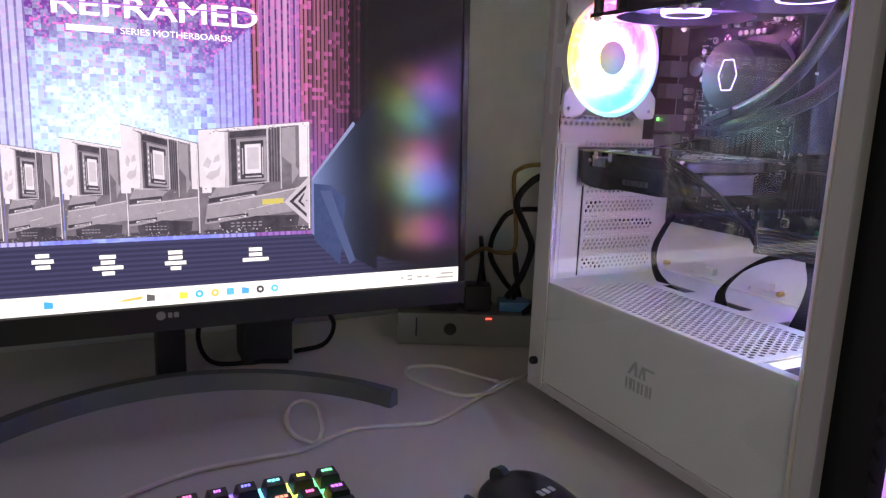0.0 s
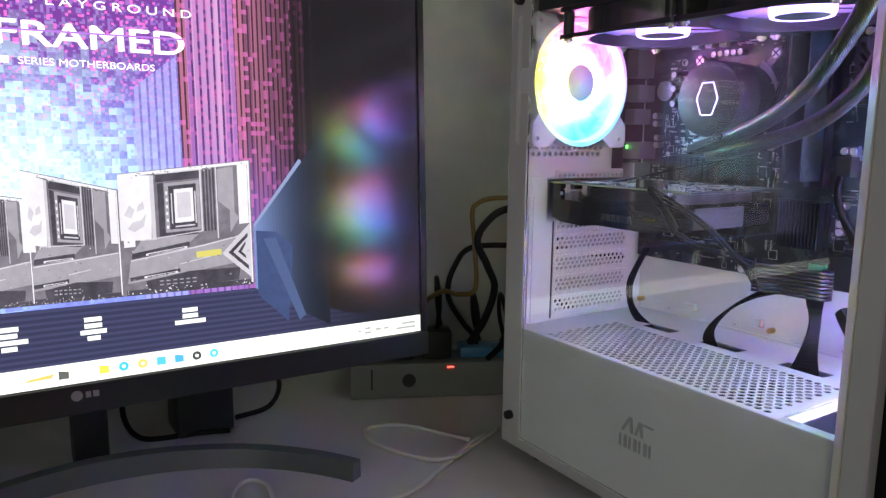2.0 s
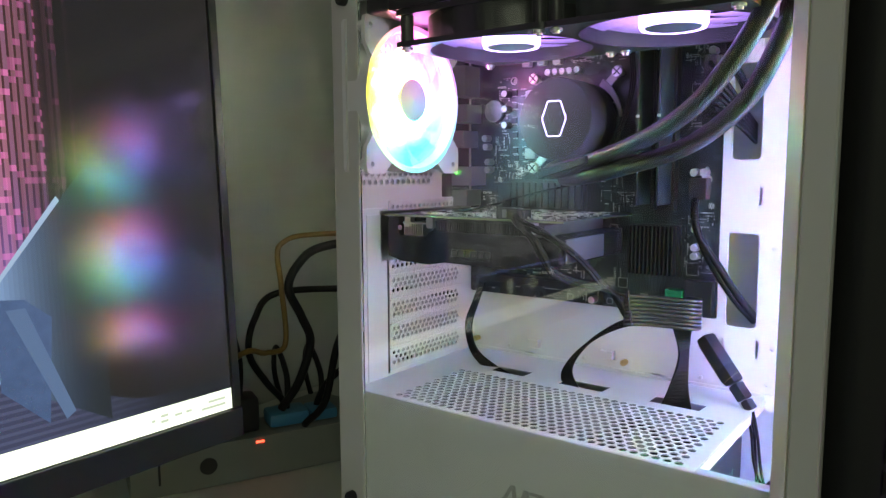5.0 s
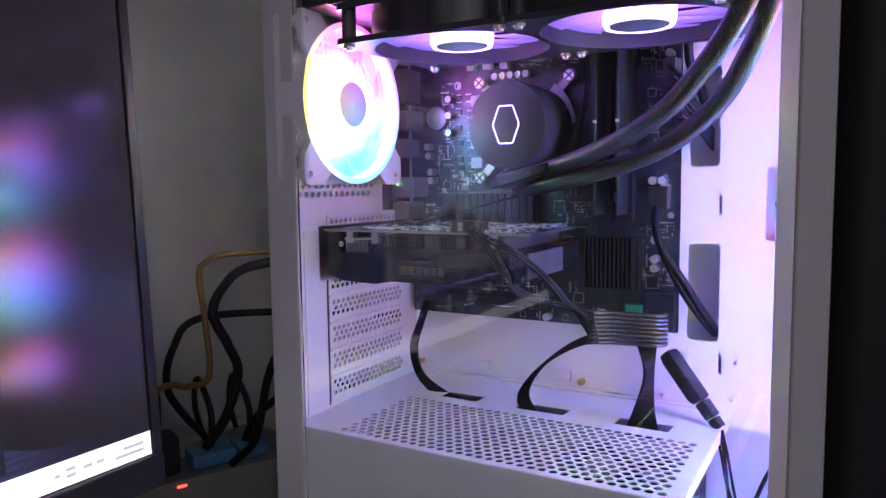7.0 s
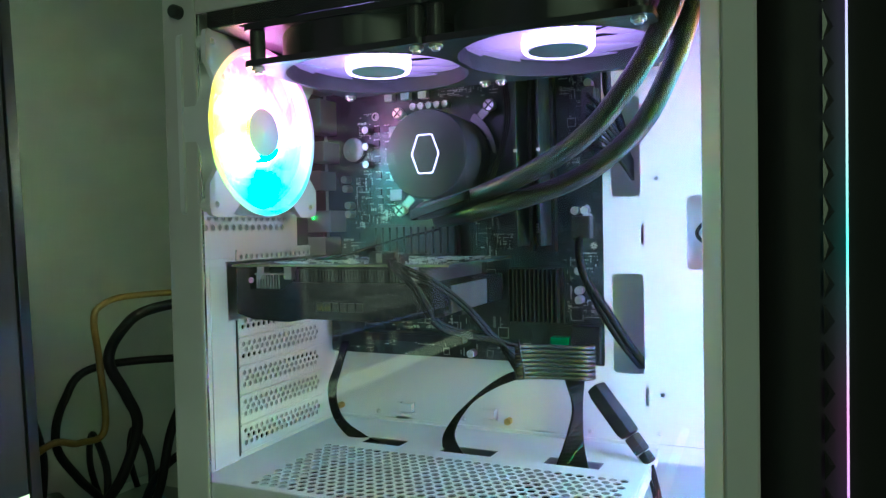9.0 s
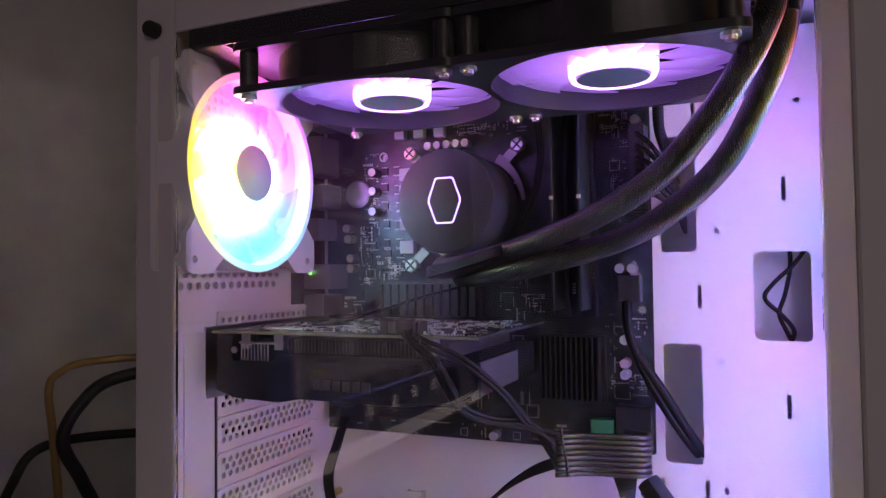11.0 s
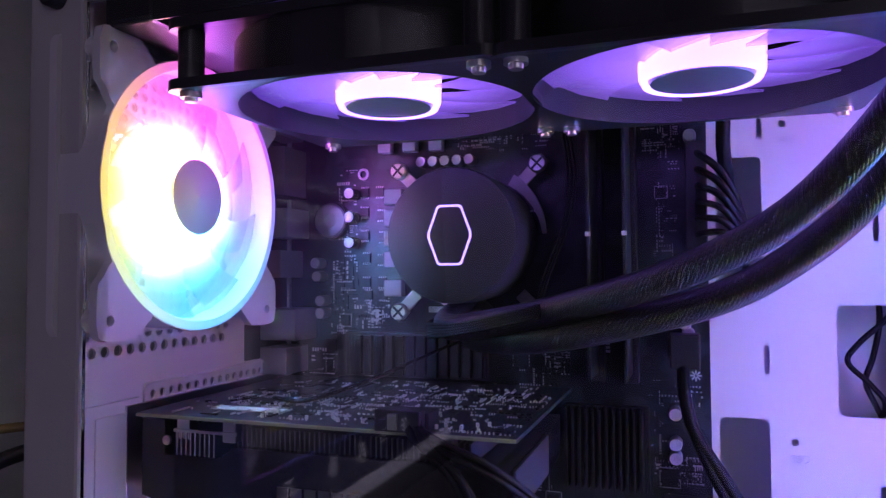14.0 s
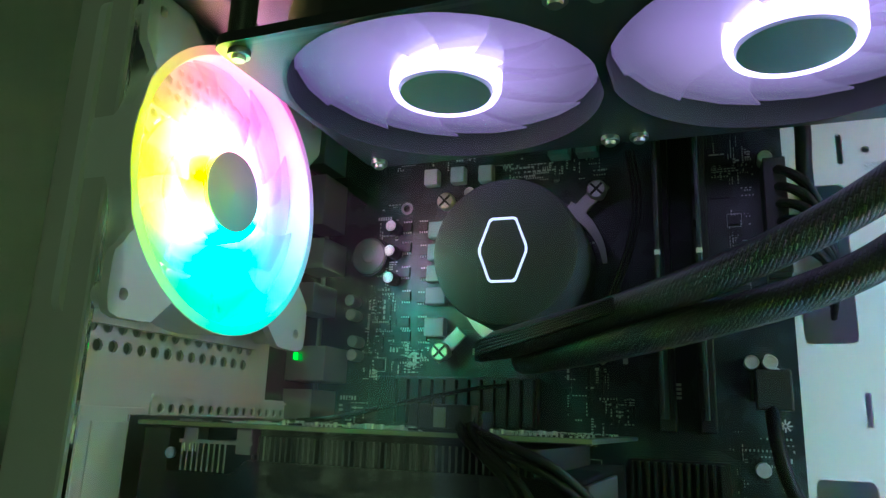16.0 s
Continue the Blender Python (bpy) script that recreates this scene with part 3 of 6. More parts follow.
part("light_line", box(B(), 0.3605, 0.3611, 0.0012, 0.006, 0.0, TOPZ + 0.004), strip, case, "thin line of violet and blue light")


# ---- fans ----
RAINBOW = [(0.0, (1.0, 0.80, 0.03)), (0.10, (0.60, 1.0, 0.16)), (0.25, (0.08, 0.80, 1.0)), (0.40, (0.10, 0.48, 1.0)), (0.54, (0.40, 0.16, 1.0)), (0.68, (1.0, 0.10, 0.92)), (0.82, (1.0, 0.22, 0.5)), (0.93, (1.0, 0.60, 0.06)), (1.0, (1.0, 0.80, 0.03))]
ONE = [(0.0, TOP_COLOUR), (0.35, tuple(min(1, v * 1.15 + 0.03) for v in TOP_COLOUR)), (1.0, TOP_COLOUR)]
SPECTRUM = [(0.0, (0.08, 0.55, 0.7)), (0.07, (0.15, 0.85, 0.25)), (0.20, (0.55, 0.9, 0.08)), (0.30, (1.0, 0.75, 0.05)), (0.40, (1.0, 0.40, 0.05)), (0.50, (1.0, 0.10, 0.22)), (0.60, (0.75, 0.12, 0.8)), (0.72, (0.30, 0.12, 1.0)), (0.86, (0.10, 0.22, 1.0)), (0.95, (0.08, 0.40, 1.0)), (1.0, (0.08, 0.55, 0.7))]
REAR_BLADE = lit_plastic("lit_rear_blade", RAINBOW, REAR_GLOW * 4.0, 0.018, 0.050, 3.0, 0.030, 0.28, 0.08, 0.62)
REAR_HUB = lit_plastic("lit_rear_hub", RAINBOW, 0.16, 0.0, 0.02, 1.0, 0.8, 0.5, 0.5)
REAR_FRAME = lit_plastic("lit_rear_frame", RAINBOW, REAR_GLOW, 0.018, 0.054, 2.4, 0.12, 0.05, 0.5)
TOP_BLADE = lit_plastic("lit_top_blade", ONE, TOP_GLOW * 0.095, 0.019, 0.05, 1.0, 0.45, 0.0, 0.12, 0.45)
FRONT_BLADE = lit_plastic("lit_front_blade", SPECTRUM, FRONT_GLOW * 0.66, 0.018, 0.056, 1.5, 0.25, 0.0, 0.35)
# added glow, unseen itself, that brightens the wall behind the case
WALL_FILL = lit_plastic("wall_fill_light", [(0.0, (1.0, 0.86, 0.72)), (1.0, (1.0, 0.84, 0.70))], REAR_GLOW * 4.6, 0.018, 0.06, 1.0, 1.0, 0.0)
REAR_RING = lit_plastic("rear_ring", RAINBOW, REAR_GLOW * 2.5, 0.018, 0.03, 1.0, 1.0, 0.0)
TOP_RING = lit_plastic("top_ring", [(p, tuple(0.93 * v + 0.07 for v in c)) for p, c in ONE], TOP_GLOW * 0.36, 0.018, 0.03, 1.0, 0.7, 0.0, 0.3)
FRONT_RING = lit_plastic("front_ring", [(0.0, (0.20, 0.17, 1.0)), (0.5, (0.12, 0.30, 1.0)), (1.0, (0.20, 0.17, 1.0))], FRONT_GLOW * 1.5, 0.018, 0.03, 1.0, 1.0, 0.0)


def case_fan(frame_mat, blade_mat, ring_mat, label, blades=9, group="", hub_mat=None, hand=1, ears=False, rim_mat=None, overlap=1.55, back_mat=None, reach=0.0562):
    """A 120 mm fan, axis z, its open side towards +z."""
    ob = thing("case_fan", (0, 0, 0), label, "fan", group)
    h = 0.0125
    bm = B()
    lathe(bm, [(0.0575, -h), (0.0575, h), (0.0590, h), (0.0590, -h), (0.0575, -h)], 56)
    part("frame_ring", bm, frame_mat, ob, smooth=True)
    if rim_mat:
        bm = B()
        lathe(bm, [(0.0550, -0.002), (0.0550, h - 0.001), (0.0556, h + 0.0006), (0.0575, h + 0.0008), (0.0593, h + 0.0002), (0.0573, h + 0.0001), (0.0573, -0.002), (0.0550, -0.002)], 64)
        part("light_rim", bm, rim_mat, ob, "milky glowing rim", smooth=True)
    corner = disc(0, 0, 0.0574, 48)
    for z in (-h + 0.0018, h - 0.0018):
        o = rect(-0.06, 0.06, -0.06, 0.06, 0.006)
        if ears and z > 0:
            o = []
            for q in range(4):
                c, s = round(math.cos(q * math.pi / 2)), round(math.sin(q * math.pi / 2))
                arc = [(0.0598 * math.cos(radians(a)), 0.0598 * math.sin(radians(a))) for a in range(-30, 31, 6)]
                ear = [(0.0598, 0.0385), (0.0604, 0.0430), (0.0604, 0.0535), (0.0594, 0.0582), (0.0582, 0.0594), (0.0535, 0.0604), (0.0430, 0.0604), (0.0385, 0.0598)]
                o += [(x * c - y * s, x * s + y * c) for x, y in arc + ear]
        plate("flange", [o, corner] + [disc(sx * 0.0525, sy * 0.0525, 0.0022, 10) for sx in (-1, 1) for sy in (-1, 1)], 0.0036, at_z(z), frame_mat, ob)
    for sx in (-1, 1):
        for sy in (-1, 1):
            part("corner_post", lathe(B(), [(0.0024, -h + 0.0036), (0.0046, -h + 0.0036), (0.0046, h - 0.0036), (0.0024, h - 0.0036)], 14, Matrix.Translation((sx * 0.0525, sy * 0.0525, 0))), frame_mat, ob, smooth=True)
    for a in (45, 135, 225, 315):
        part("strut", box(B(), 0.018, 0.0578, -0.002, 0.002, -h, -h + 0.003, 0.0005, pose(0, 0, 0, 0, 0, a + 12)), frame_mat, ob)
    rotor = part("rotor", lathe(B(), [(0.0195, -h + 0.003), (0.0195, h - 0.0045), (0.0185, h - 0.003), (0.0175, h - 0.0035)], 40), frame_mat, ob, smooth=True)
    part("light_ring", lathe(B(), [(0.0175, h - 0.0035), (0.0196, h - 0.0015), (0.0208, h - 0.004), (0.0212, -h + 0.006), (0.0196, -h + 0.006)], 40), ring_mat, rotor, "glowing ring", smooth=True)
    part("hub_cap", lathe(B(), [(0, h - 0.0012), (0.012, h - 0.0012), (0.0168, h - 0.0018), (0.0176, h - 0.0032), (0.0176, h - 0.006)], 40), hub_mat or HUB_CAP, rotor, smooth=True)
    if back_mat:
        # ring added to light the wall; its cover hides it from the front
        part("back_light", lathe(B(), [(0.0215, -h + 0.0026), (0.0215, -h + 0.0004), (0.0330, -h + 0.0004), (0.0330, -h + 0.0026)], 48), back_mat, ob, "added ring that brightens the wall behind the fan", smooth=True)
        part("fill_ring_cover", lathe(B(), [(0.0208, -h + 0.0004), (0.0208, -h + 0.0044), (0.0338, -h + 0.0044), (0.0338, -h + 0.0004), (0.0334, -h + 0.0004), (0.0334, -h + 0.0030), (0.0212, -h + 0.0030), (0.0212, -h + 0.0004)], 48), frame_mat, ob, smooth=True)
    nr, na = 7, 6
    for k in range(blades):
        bm = B()
        top, bot = [], []
        for i in range(nr):
            r = 0.0208 + (reach - 0.0208) * i / (nr - 1)
            row_t, row_b = [], []
            for j in range(na):
                f = j / (na - 1)
                span = radians(360 / blades * overlap)
                ang = 2 * math.pi * k / blades + hand * (span * f + radians(16) * ((r - 0.0208) / 0.0354) ** 1.5)
                z = (-0.0045 + 0.009 * f) * (1.0 - 0.25 * (r - 0.0208) / 0.0354) + 0.0012 * math.sin(math.pi * f)
                row_t.append(bm.verts.new((r * math.cos(ang), r * math.sin(ang), z + 0.0005)))
                row_b.append(bm.verts.new((r * math.cos(ang), r * math.sin(ang), z - 0.0005)))
            top.append(row_t)
            bot.append(row_b)
        for i in range(nr - 1):
            for j in range(na - 1):
                bm.faces.new((top[i][j], top[i + 1][j], top[i + 1][j + 1], top[i][j + 1]))
                bm.faces.new((bot[i][j], bot[i][j + 1], bot[i + 1][j + 1], bot[i + 1][j]))
        rim_t = top[0][::-1] + [r[0] for r in top[1:]] + top[-1][1:] + [r[-1] for r in top[-2:0:-1]]
        rim_b = bot[0][::-1] + [r[0] for r in bot[1:]] + bot[-1][1:] + [r[-1] for r in bot[-2:0:-1]]
        for i in range(len(rim_t)):
            j = (i + 1) % len(rim_t)
            bm.faces.new((rim_t[i], rim_b[i], rim_b[j], rim_t[j]))
        bmesh.ops.recalc_face_normals(bm, faces=bm.faces)
        part("blade", bm, blade_mat, rotor, smooth=True)
    return ob


rear_fan = case_fan(FAN_WHITE, REAR_BLADE, REAR_RING, "white case fan glowing in rainbow colours on the rear panel", 9, ears=True, rim_mat=REAR_FRAME, hub_mat=REAR_HUB, back_mat=WALL_FILL, reach=0.0548)
rear_fan.matrix_basis = Matrix.Translation((RX + 0.0124, FAN_Y - 0.0018, FAN_Z - 0.0012)) @ FACE_X @ Matrix.Diagonal((0.955, 0.955, 0.955, 1))
TOP_HUB = mat("smoky_hub_cap", (0.16, 0.18, 0.20), 0.3, 0.0, 0.25, 140, 1200, 0.05)
top_fan = case_fan(FAN_BLACK, TOP_BLADE, TOP_RING, "black radiator fan with a violet lit hub ring", 11, "radiator fans", TOP_HUB, overlap=2.3)
TOP_Z = 0.3775
top_fan.matrix_basis = pose(0.106, 0.0555, TOP_Z, 180, 0, 0)
copy_thing(top_fan, pose(0.2225, 0.0555, TOP_Z - 0.0004, 180, 0, 90))
front_fan = case_fan(FAN_BLACK, FRONT_BLADE, FRONT_RING, "black intake fan glowing in rainbow colours behind the front panel", 9, "intake fans")
front_fan.matrix_basis = Matrix.Translation((0.343, 0.09, 0.084)) @ pose(0, 0, 0, 0, -90, 0)
copy_thing(front_fan, Matrix.Translation((0.343, 0.09, 0.208)) @ pose(0, 0, 0, 0, -90, 0))
copy_thing(front_fan, Matrix.Translation((0.343, 0.09, 0.332)) @ pose(0, 0, 0, 0, -90, 0))

# ---- motherboard ----
MB = 0.158
board = thing("motherboard", (0.113, MB, 0.167), "black circuit board with chips, sockets and slots on the tray", "motherboard")
plate("circuit_board", [rect(0.0, 0.226, 0.167, 0.411, 0.0015, 2)] + [disc(x, z, 0.0019, 12) for x, z in ((0.046, 0.3575), (0.054, 0.279), (0.06, 0.405), (0.215, 0.28))], 0.0016, at_y(MB + 0.0008), PCB, board)
for x, z in ((0.046, 0.3575), (0.054, 0.279), (0.1, 0.400)):
    part("screw_pad", lathe(B(), [(0.0021, 0), (0.0021, 0.0004), (0.0034, 0.0004), (0.0034, 0)], 16, Matrix.Translation((x, MB, z)) @ pose(0, 0, 0, 90)), SOLDER, board)


def capacitor(x, z, r, h, material=STEEL):
    c = part("capacitor", lathe(B(), [(r * 0.95, 0), (r, 0.0006), (r, h * 0.15), (r * 0.93, h * 0.2), (r, h * 0.25), (r, h - 0.0004), (r * 0.9, h)], 16, Matrix.Translation((x, MB, z)) @ pose(0, 0, 0, 90)), BLACK_PLASTIC if material == "dark" else STEEL, board, smooth=True)
    part("cap_top", lathe(B(), [(r * 0.9, h), (r * 0.6, h - 0.0002), (0, h - 0.0002)], 16, Matrix.Translation((x, MB, z)) @ pose(0, 0, 0, 90)), SOLDER, c)


for z in (0.346, 0.333, 0.319):
    capacitor(0.0415, z, 0.0032, 0.0095, "dark")
for k in range(5):
    capacitor(0.083 + 0.0067 * k, 0.3612, 0.0028, 0.008)
for x, z in ((0.020, 0.308), (0.021, 0.3005), (0.023, 0.287), (0.023, 0.280), (0.210, 0.235), (0.210, 0.221), (0.210, 0.2145), (0.2165, 0.2725), (0.2185, 0.366), (0.127, 0.172), (0.215, 0.2775), (0.208, 0.2775)):
    capacitor(x, z, 0.003, 0.0085)
for x, z, w, hh in [(0.061, 0.372, 0.0075, 0.0085), (0.0755, 0.372, 0.0075, 0.0085), (0.0905, 0.3715, 0.0075, 0.0085), (0.066, 0.3435, 0.0105, 0.0085), (0.066, 0.332, 0.0105, 0.0085), (0.066, 0.321, 0.0105, 0.0085), (0.066, 0.3095, 0.0105, 0.0085), (0.066, 0.294, 0.0105, 0.009)]:
    part("choke", box(B(), x - w / 2, x + w / 2, MB - 0.006, MB, z - hh / 2, z + hh / 2, 0.0008), CHOKE, board)
for x, z in ((0.047, 0.336), (0.056, 0.347), (0.057, 0.334), (0.058, 0.322), (0.047, 0.323), (0.048, 0.3105), (0.057, 0.3095), (0.048, 0.297), (0.049, 0.290), (0.0575, 0.297), (0.058, 0.290), (0.047, 0.347)):
    bm = box(B(), x - 0.0026, x + 0.0026, MB - 0.0013, MB, z - 0.0024, z + 0.0024, 0.0002)
    chip = part("transistor", bm, CHIP, board)
    bm = B()
    for s in range(4):
        for za, zb in ((-0.0034, -0.0022), (0.0022, 0.0034)):
            box(bm, x - 0.0022 + s * 0.0013, x - 0.0017 + s * 0.0013, MB - 0.0006, MB, z + za, z + zb)
    part("pins", bm, SOLDER, chip)
cell = part("coin_cell_holder", lathe(B(), [(0.0108, 0), (0.0108, 0.004), (0.0098, 0.004)], 36, Matrix.Translation((0.027, MB, 0.332)) @ pose(0, 0, 0, 90)), BLACK_PLASTIC, board, smooth=True)
part("coin_cell", lathe(B(), [(0.0098, 0), (0.0098, 0.0036), (0.0088, 0.0042), (0.004, 0.0042), (0.0036, 0.0039), (0, 0.0039)], 36, Matrix.Translation((0.027, MB, 0.332)) @ pose(0, 0, 0, 90)), mat("cell_steel", (0.35, 0.35, 0.36), 0.42, 0.9, 0.2, 300, 900, 0.1), cell)

# ports at the rear edge
for z0, z1, d in ((0.266, 0.283, 0.021), (0.2475, 0.262, 0.0155), (0.300, 0.315, 0.012), (0.322, 0.338, 0.016), (0.345, 0.372, 0.014), (0.378, 0.398, 0.012)):
    bm = box(B(), RX - 0.001, RX + d, MB - 0.024, MB - 0.0005, z0, z1, 0.0006)
    part("port_shell", bm, mat("port_steel", (0.4, 0.4, 0.41), 0.42, 0.7, 0.12, 80, 900, 0.08), board)
part("status_light", box(B(), 0.0015, 0.0022, MB - 0.0275, MB - 0.0245, 0.276, 0.2795), glow("green_light", (0.15, 1.0, 0.1), 1.5), board, "tiny green status light")

# heat sinks and slots
bm = B()
box(bm, 0.038, 0.118, MB - 0.006, MB, 0.2465, 0.270, 0.0006)
for k in range(12):
    x = 0.044 + k * 0.0062
    box(bm, x, x + 0.0045, MB - 0.0095, MB - 0.006, 0.248, 0.2685)
part("slot_heat_sink", bm, DARK_METAL, board)
bm = B()
box(bm, 0.158, 0.198, MB - 0.004, MB, 0.197, 0.237, 0.0005)
for k in range(12):
    x = 0.159 + k * 0.0032
    box(bm, x, x + 0.0012, MB - 0.012, MB - 0.004, 0.198, 0.236)
part("chipset_heat_sink", bm, DARK_METAL, board)
for z in (0.242, 0.205, 0.183):
    s = part("expansion_slot", box(B(), 0.034, 0.122, MB - 0.011, MB, z - 0.0035, z + 0.0035, 0.0005), BLACK_PLASTIC, board)
    part("slot_edge", box(B(), 0.036, 0.12, MB - 0.0114, MB - 0.0108, z + 0.0012, z + 0.0022), DARK_METAL, s)
for x in (0.1745, 0.1905):
    s = part("memory_slot", box(B(), x - 0.0033, x + 0.0033, MB - 0.0085, MB, 0.2485, 0.3895, 0.0006), BLACK_PLASTIC, board)
    part("slot_latch", box(B(), x - 0.003, x + 0.003, MB - 0.016, MB - 0.0085, 0.3835, 0.3895, 0.0006), BLACK_PLASTIC, s)
bm = B()
box(bm, 0.2165, 0.2252, MB - 0.011, MB, 0.311, 0.362, 0.0005)
part("power_socket", bm, BLACK_PLASTIC, board)
part("header_block", box(B(), 0.207, 0.219, MB - 0.010, MB, 0.262, 0.2705, 0.0005), BLACK_PLASTIC, board)
part("drive_socket", box(B(), 0.204, 0.2245, MB - 0.009, MB, 0.1695, 0.196, 0.0006), BLACK_PLASTIC, board)
for x, z in ((0.051, 0.408), (0.128, 0.379), (0.1415, 0.379)):
    part("fan_header", box(B(), x - 0.005, x + 0.005, MB - 0.009, MB, z - 0.003, z + 0.003, 0.0004), STRIP_DIM_WHITE, board)
for x, z, w in ((0.035, 0.276, 0.005), (0.0265, 0.262, 0.006), (0.207, 0.2035, 0.0075), (0.205, 0.3405, 0.0042), (0.142, 0.232, 0.005), (0.1445, 0.257, 0.006), (0.0385, 0.195, 0.007), (0.151, 0.188, 0.006)):
    part("chip", box(B(), x - w / 2, x + w / 2, MB - 0.0012, MB, z - w / 2, z + w / 2, 0.0002), CHIP, board)

# small soldered pieces, in clusters
random.seed(11)


def sprinkle(bm, zones, n, put, y, size=(0.0006, 0.0017), tall=0.0007):
    """Small pieces in short straight rows, as they are laid out round a chip."""
    while n > 0:
        x0, x1, z0, z1 = random.choice(zones)
        x, z = round(random.uniform(x0, x1) / 0.0012) * 0.0012, round(random.uniform(z0, z1) / 0.0012) * 0.0012
        a, b = random.uniform(*size), random.uniform(*size) * 0.55
        if random.random() < 0.5:
            a, b = b, a
        along, t = random.random() < 0.5, random.uniform(0.5, 1) * tall
        step = (a if along else b) + random.uniform(0.0004, 0.0011)
        for k in range(random.choice((1, 2, 3, 3, 4, 6, 8))):
            u, w = (x + k * step, z) if along else (x, z + k * step)
            if u > x1 or w > z1:
                break
            put(bm, u, w, a, b, y, t)
            n -= 1


def on_board(bm, x, z, a, b, y, t):
    box(bm, x - a / 2, x + a / 2, y - t, y, z - b / 2, z + b / 2)


ZONES = [(0.025, 0.036, 0.268, 0.31), (0.04, 0.062, 0.272, 0.289), (0.03, 0.042, 0.29, 0.36), (0.095, 0.15, 0.366, 0.376), (0.195, 0.222, 0.2, 0.25), (0.2, 0.222, 0.2, 0.214),
         (0.196, 0.214, 0.35, 0.385), (0.202, 0.212, 0.3, 0.345), (0.01, 0.21, 0.168, 0.18), (0.03, 0.15, 0.186, 0.2), (0.03, 0.11, 0.376, 0.405), (0.128, 0.15, 0.24, 0.275), (0.145, 0.16, 0.25, 0.262), (0.006, 0.03, 0.2, 0.26)]
bm = B()
sprinkle(bm, ZONES, 1400, on_board, MB, (0.0004, 0.0012))
part("soldered_parts", bm, SOLDER, board, kind="stuff")
bm = B()
sprinkle(bm, ZONES, 330, on_board, MB, (0.001, 0.0028), 0.001)
part("small_chips", bm, CHIP, board, kind="stuff")
bm = B()
sprinkle(bm, ZONES + [(0.005, 0.22, 0.17, 0.4)], 420, on_board, MB, (0.0003, 0.0022), 0.00015)
part("silkscreen_marks", bm, SILK, board, kind="stuff")
for x, z, w, h in ((0.0845, 0.2825, 0.014, 0.0032), (0.0465, 0.2455, 0.01, 0.0012), (0.1555, 0.283, 0.0022, 0.012)):
    part("printed_bar", box(B(), x, x + w, MB - 0.0002, MB, z - h / 2, z + h / 2), SILK, board)
for x, z, w in ((0.207, 0.2035, 0.0095), (0.205, 0.3405, 0.0062), (0.142, 0.232, 0.007), (0.0385, 0.195, 0.009), (0.151, 0.188, 0.008), (0.035, 0.276, 0.007), (0.126, 0.1715, 0.005), (0.140, 0.1715, 0.005), (0.104, 0.1715, 0.005)):
    bm = B()
    for q in range(4):
        box(bm, -w / 2, w / 2 - 0.0006, -0.0002, 0, w / 2 - 0.00025, w / 2, 0, Matrix.Translation((x, MB, z)) @ pose(0, 0, 0, 0, 90 * q, 0))
    part("printed_frame", bm, SILK, board)
part("green_socket", box(B(), 0.1895, 0.2030, MB - 0.0105, MB, 0.1745, 0.1875, 0.0005), mat("green_plastic", (0.015, 0.16, 0.06), 0.45, 0, 0.15, 60, 900, 0.1), board, "green plastic socket")
star = B()
for k in range(8):
    box(star, -0.0003, 0.0003, -0.0002, 0, 0.0006, 0.0026, 0, Matrix.Translation((0.2195, MB, 0.2525)) @ pose(0, 0, 0, 0, 45 * k, 0))
part("printed_star", star, SILK, board)

memory = thing("memory_module", (0.1745, MB - 0.01, 0.253), "black memory module upright in its slot", "memory", "memory modules")
part("module_board", box(B(), 0.1738, 0.1752, MB - 0.036, MB - 0.006, 0.2535, 0.3825, 0.0002), PCB, memory)
bm = B()
for k in range(8):
    box(bm, 0.1726, 0.1738, MB - 0.026, MB - 0.014, 0.258 + k * 0.0153, 0.268 + k * 0.0153, 0.0002)
part("memory_chips", bm, CHIP, memory)
bm = B()
box(bm, 0.1733, 0.1757, MB - 0.0368, MB - 0.0355, 0.3180, 0.3200)
part("module_label", bm, SILK, memory)
copy_thing(memory, Matrix.Translation((0.1905, MB - 0.01, 0.253)))

# ---- liquid cooler: pump, radiator, tubes ----
PX, PZ = 0.1145, 0.3190
pump = thing("cooler_pump", (PX, MB, PZ), "round black pump of a liquid cooler with a glowing outline mark", "cooler pump")
part("cap", lathe(B(), [(0, 0.1045), (0.0285, 0.1045), (0.0308, 0.1055), (0.0315, 0.1075), (0.0318, 0.131), (0.030, 0.133)], 64, Matrix.Translation((PX, 0, PZ)) @ pose(0, 0, 0, -90)), PUMP_BLACK, pump, smooth=True)
part("body", lathe(B(), [(0.030, 0.133), (0.031, 0.135), (0.031, 0.150), (0.027, 0.152), (0.027, 0.156), (0, 0.156)], 48, Matrix.Translation((PX, 0, PZ)) @ pose(0, 0, 0, -90)), BLACK_PLASTIC, pump, smooth=True)
hexa = [(-0.0048, 0.0138), (0.0048, 0.0138), (0.0060, 0.0130), (0.0105, 0.0012), (0.0105, -0.0012), (0.0060, -0.0130), (0.0048, -0.0138), (-0.0048, -0.0138), (-0.0060, -0.0130), (-0.0105, -0.0012), (-0.0105, 0.0012), (-0.0060, 0.0130)]
plate("lit_mark", [[(PX + x, PZ + z) for x, z in hexa], [(PX + x * 0.905, PZ + z * 0.93) for x, z in hexa]], 0.0006, at_y(0.1043), glow("mark_glow", tuple(0.8 * v + 0.2 for v in TOP_COLOUR), 2.2), pump, "thin glowing outline")
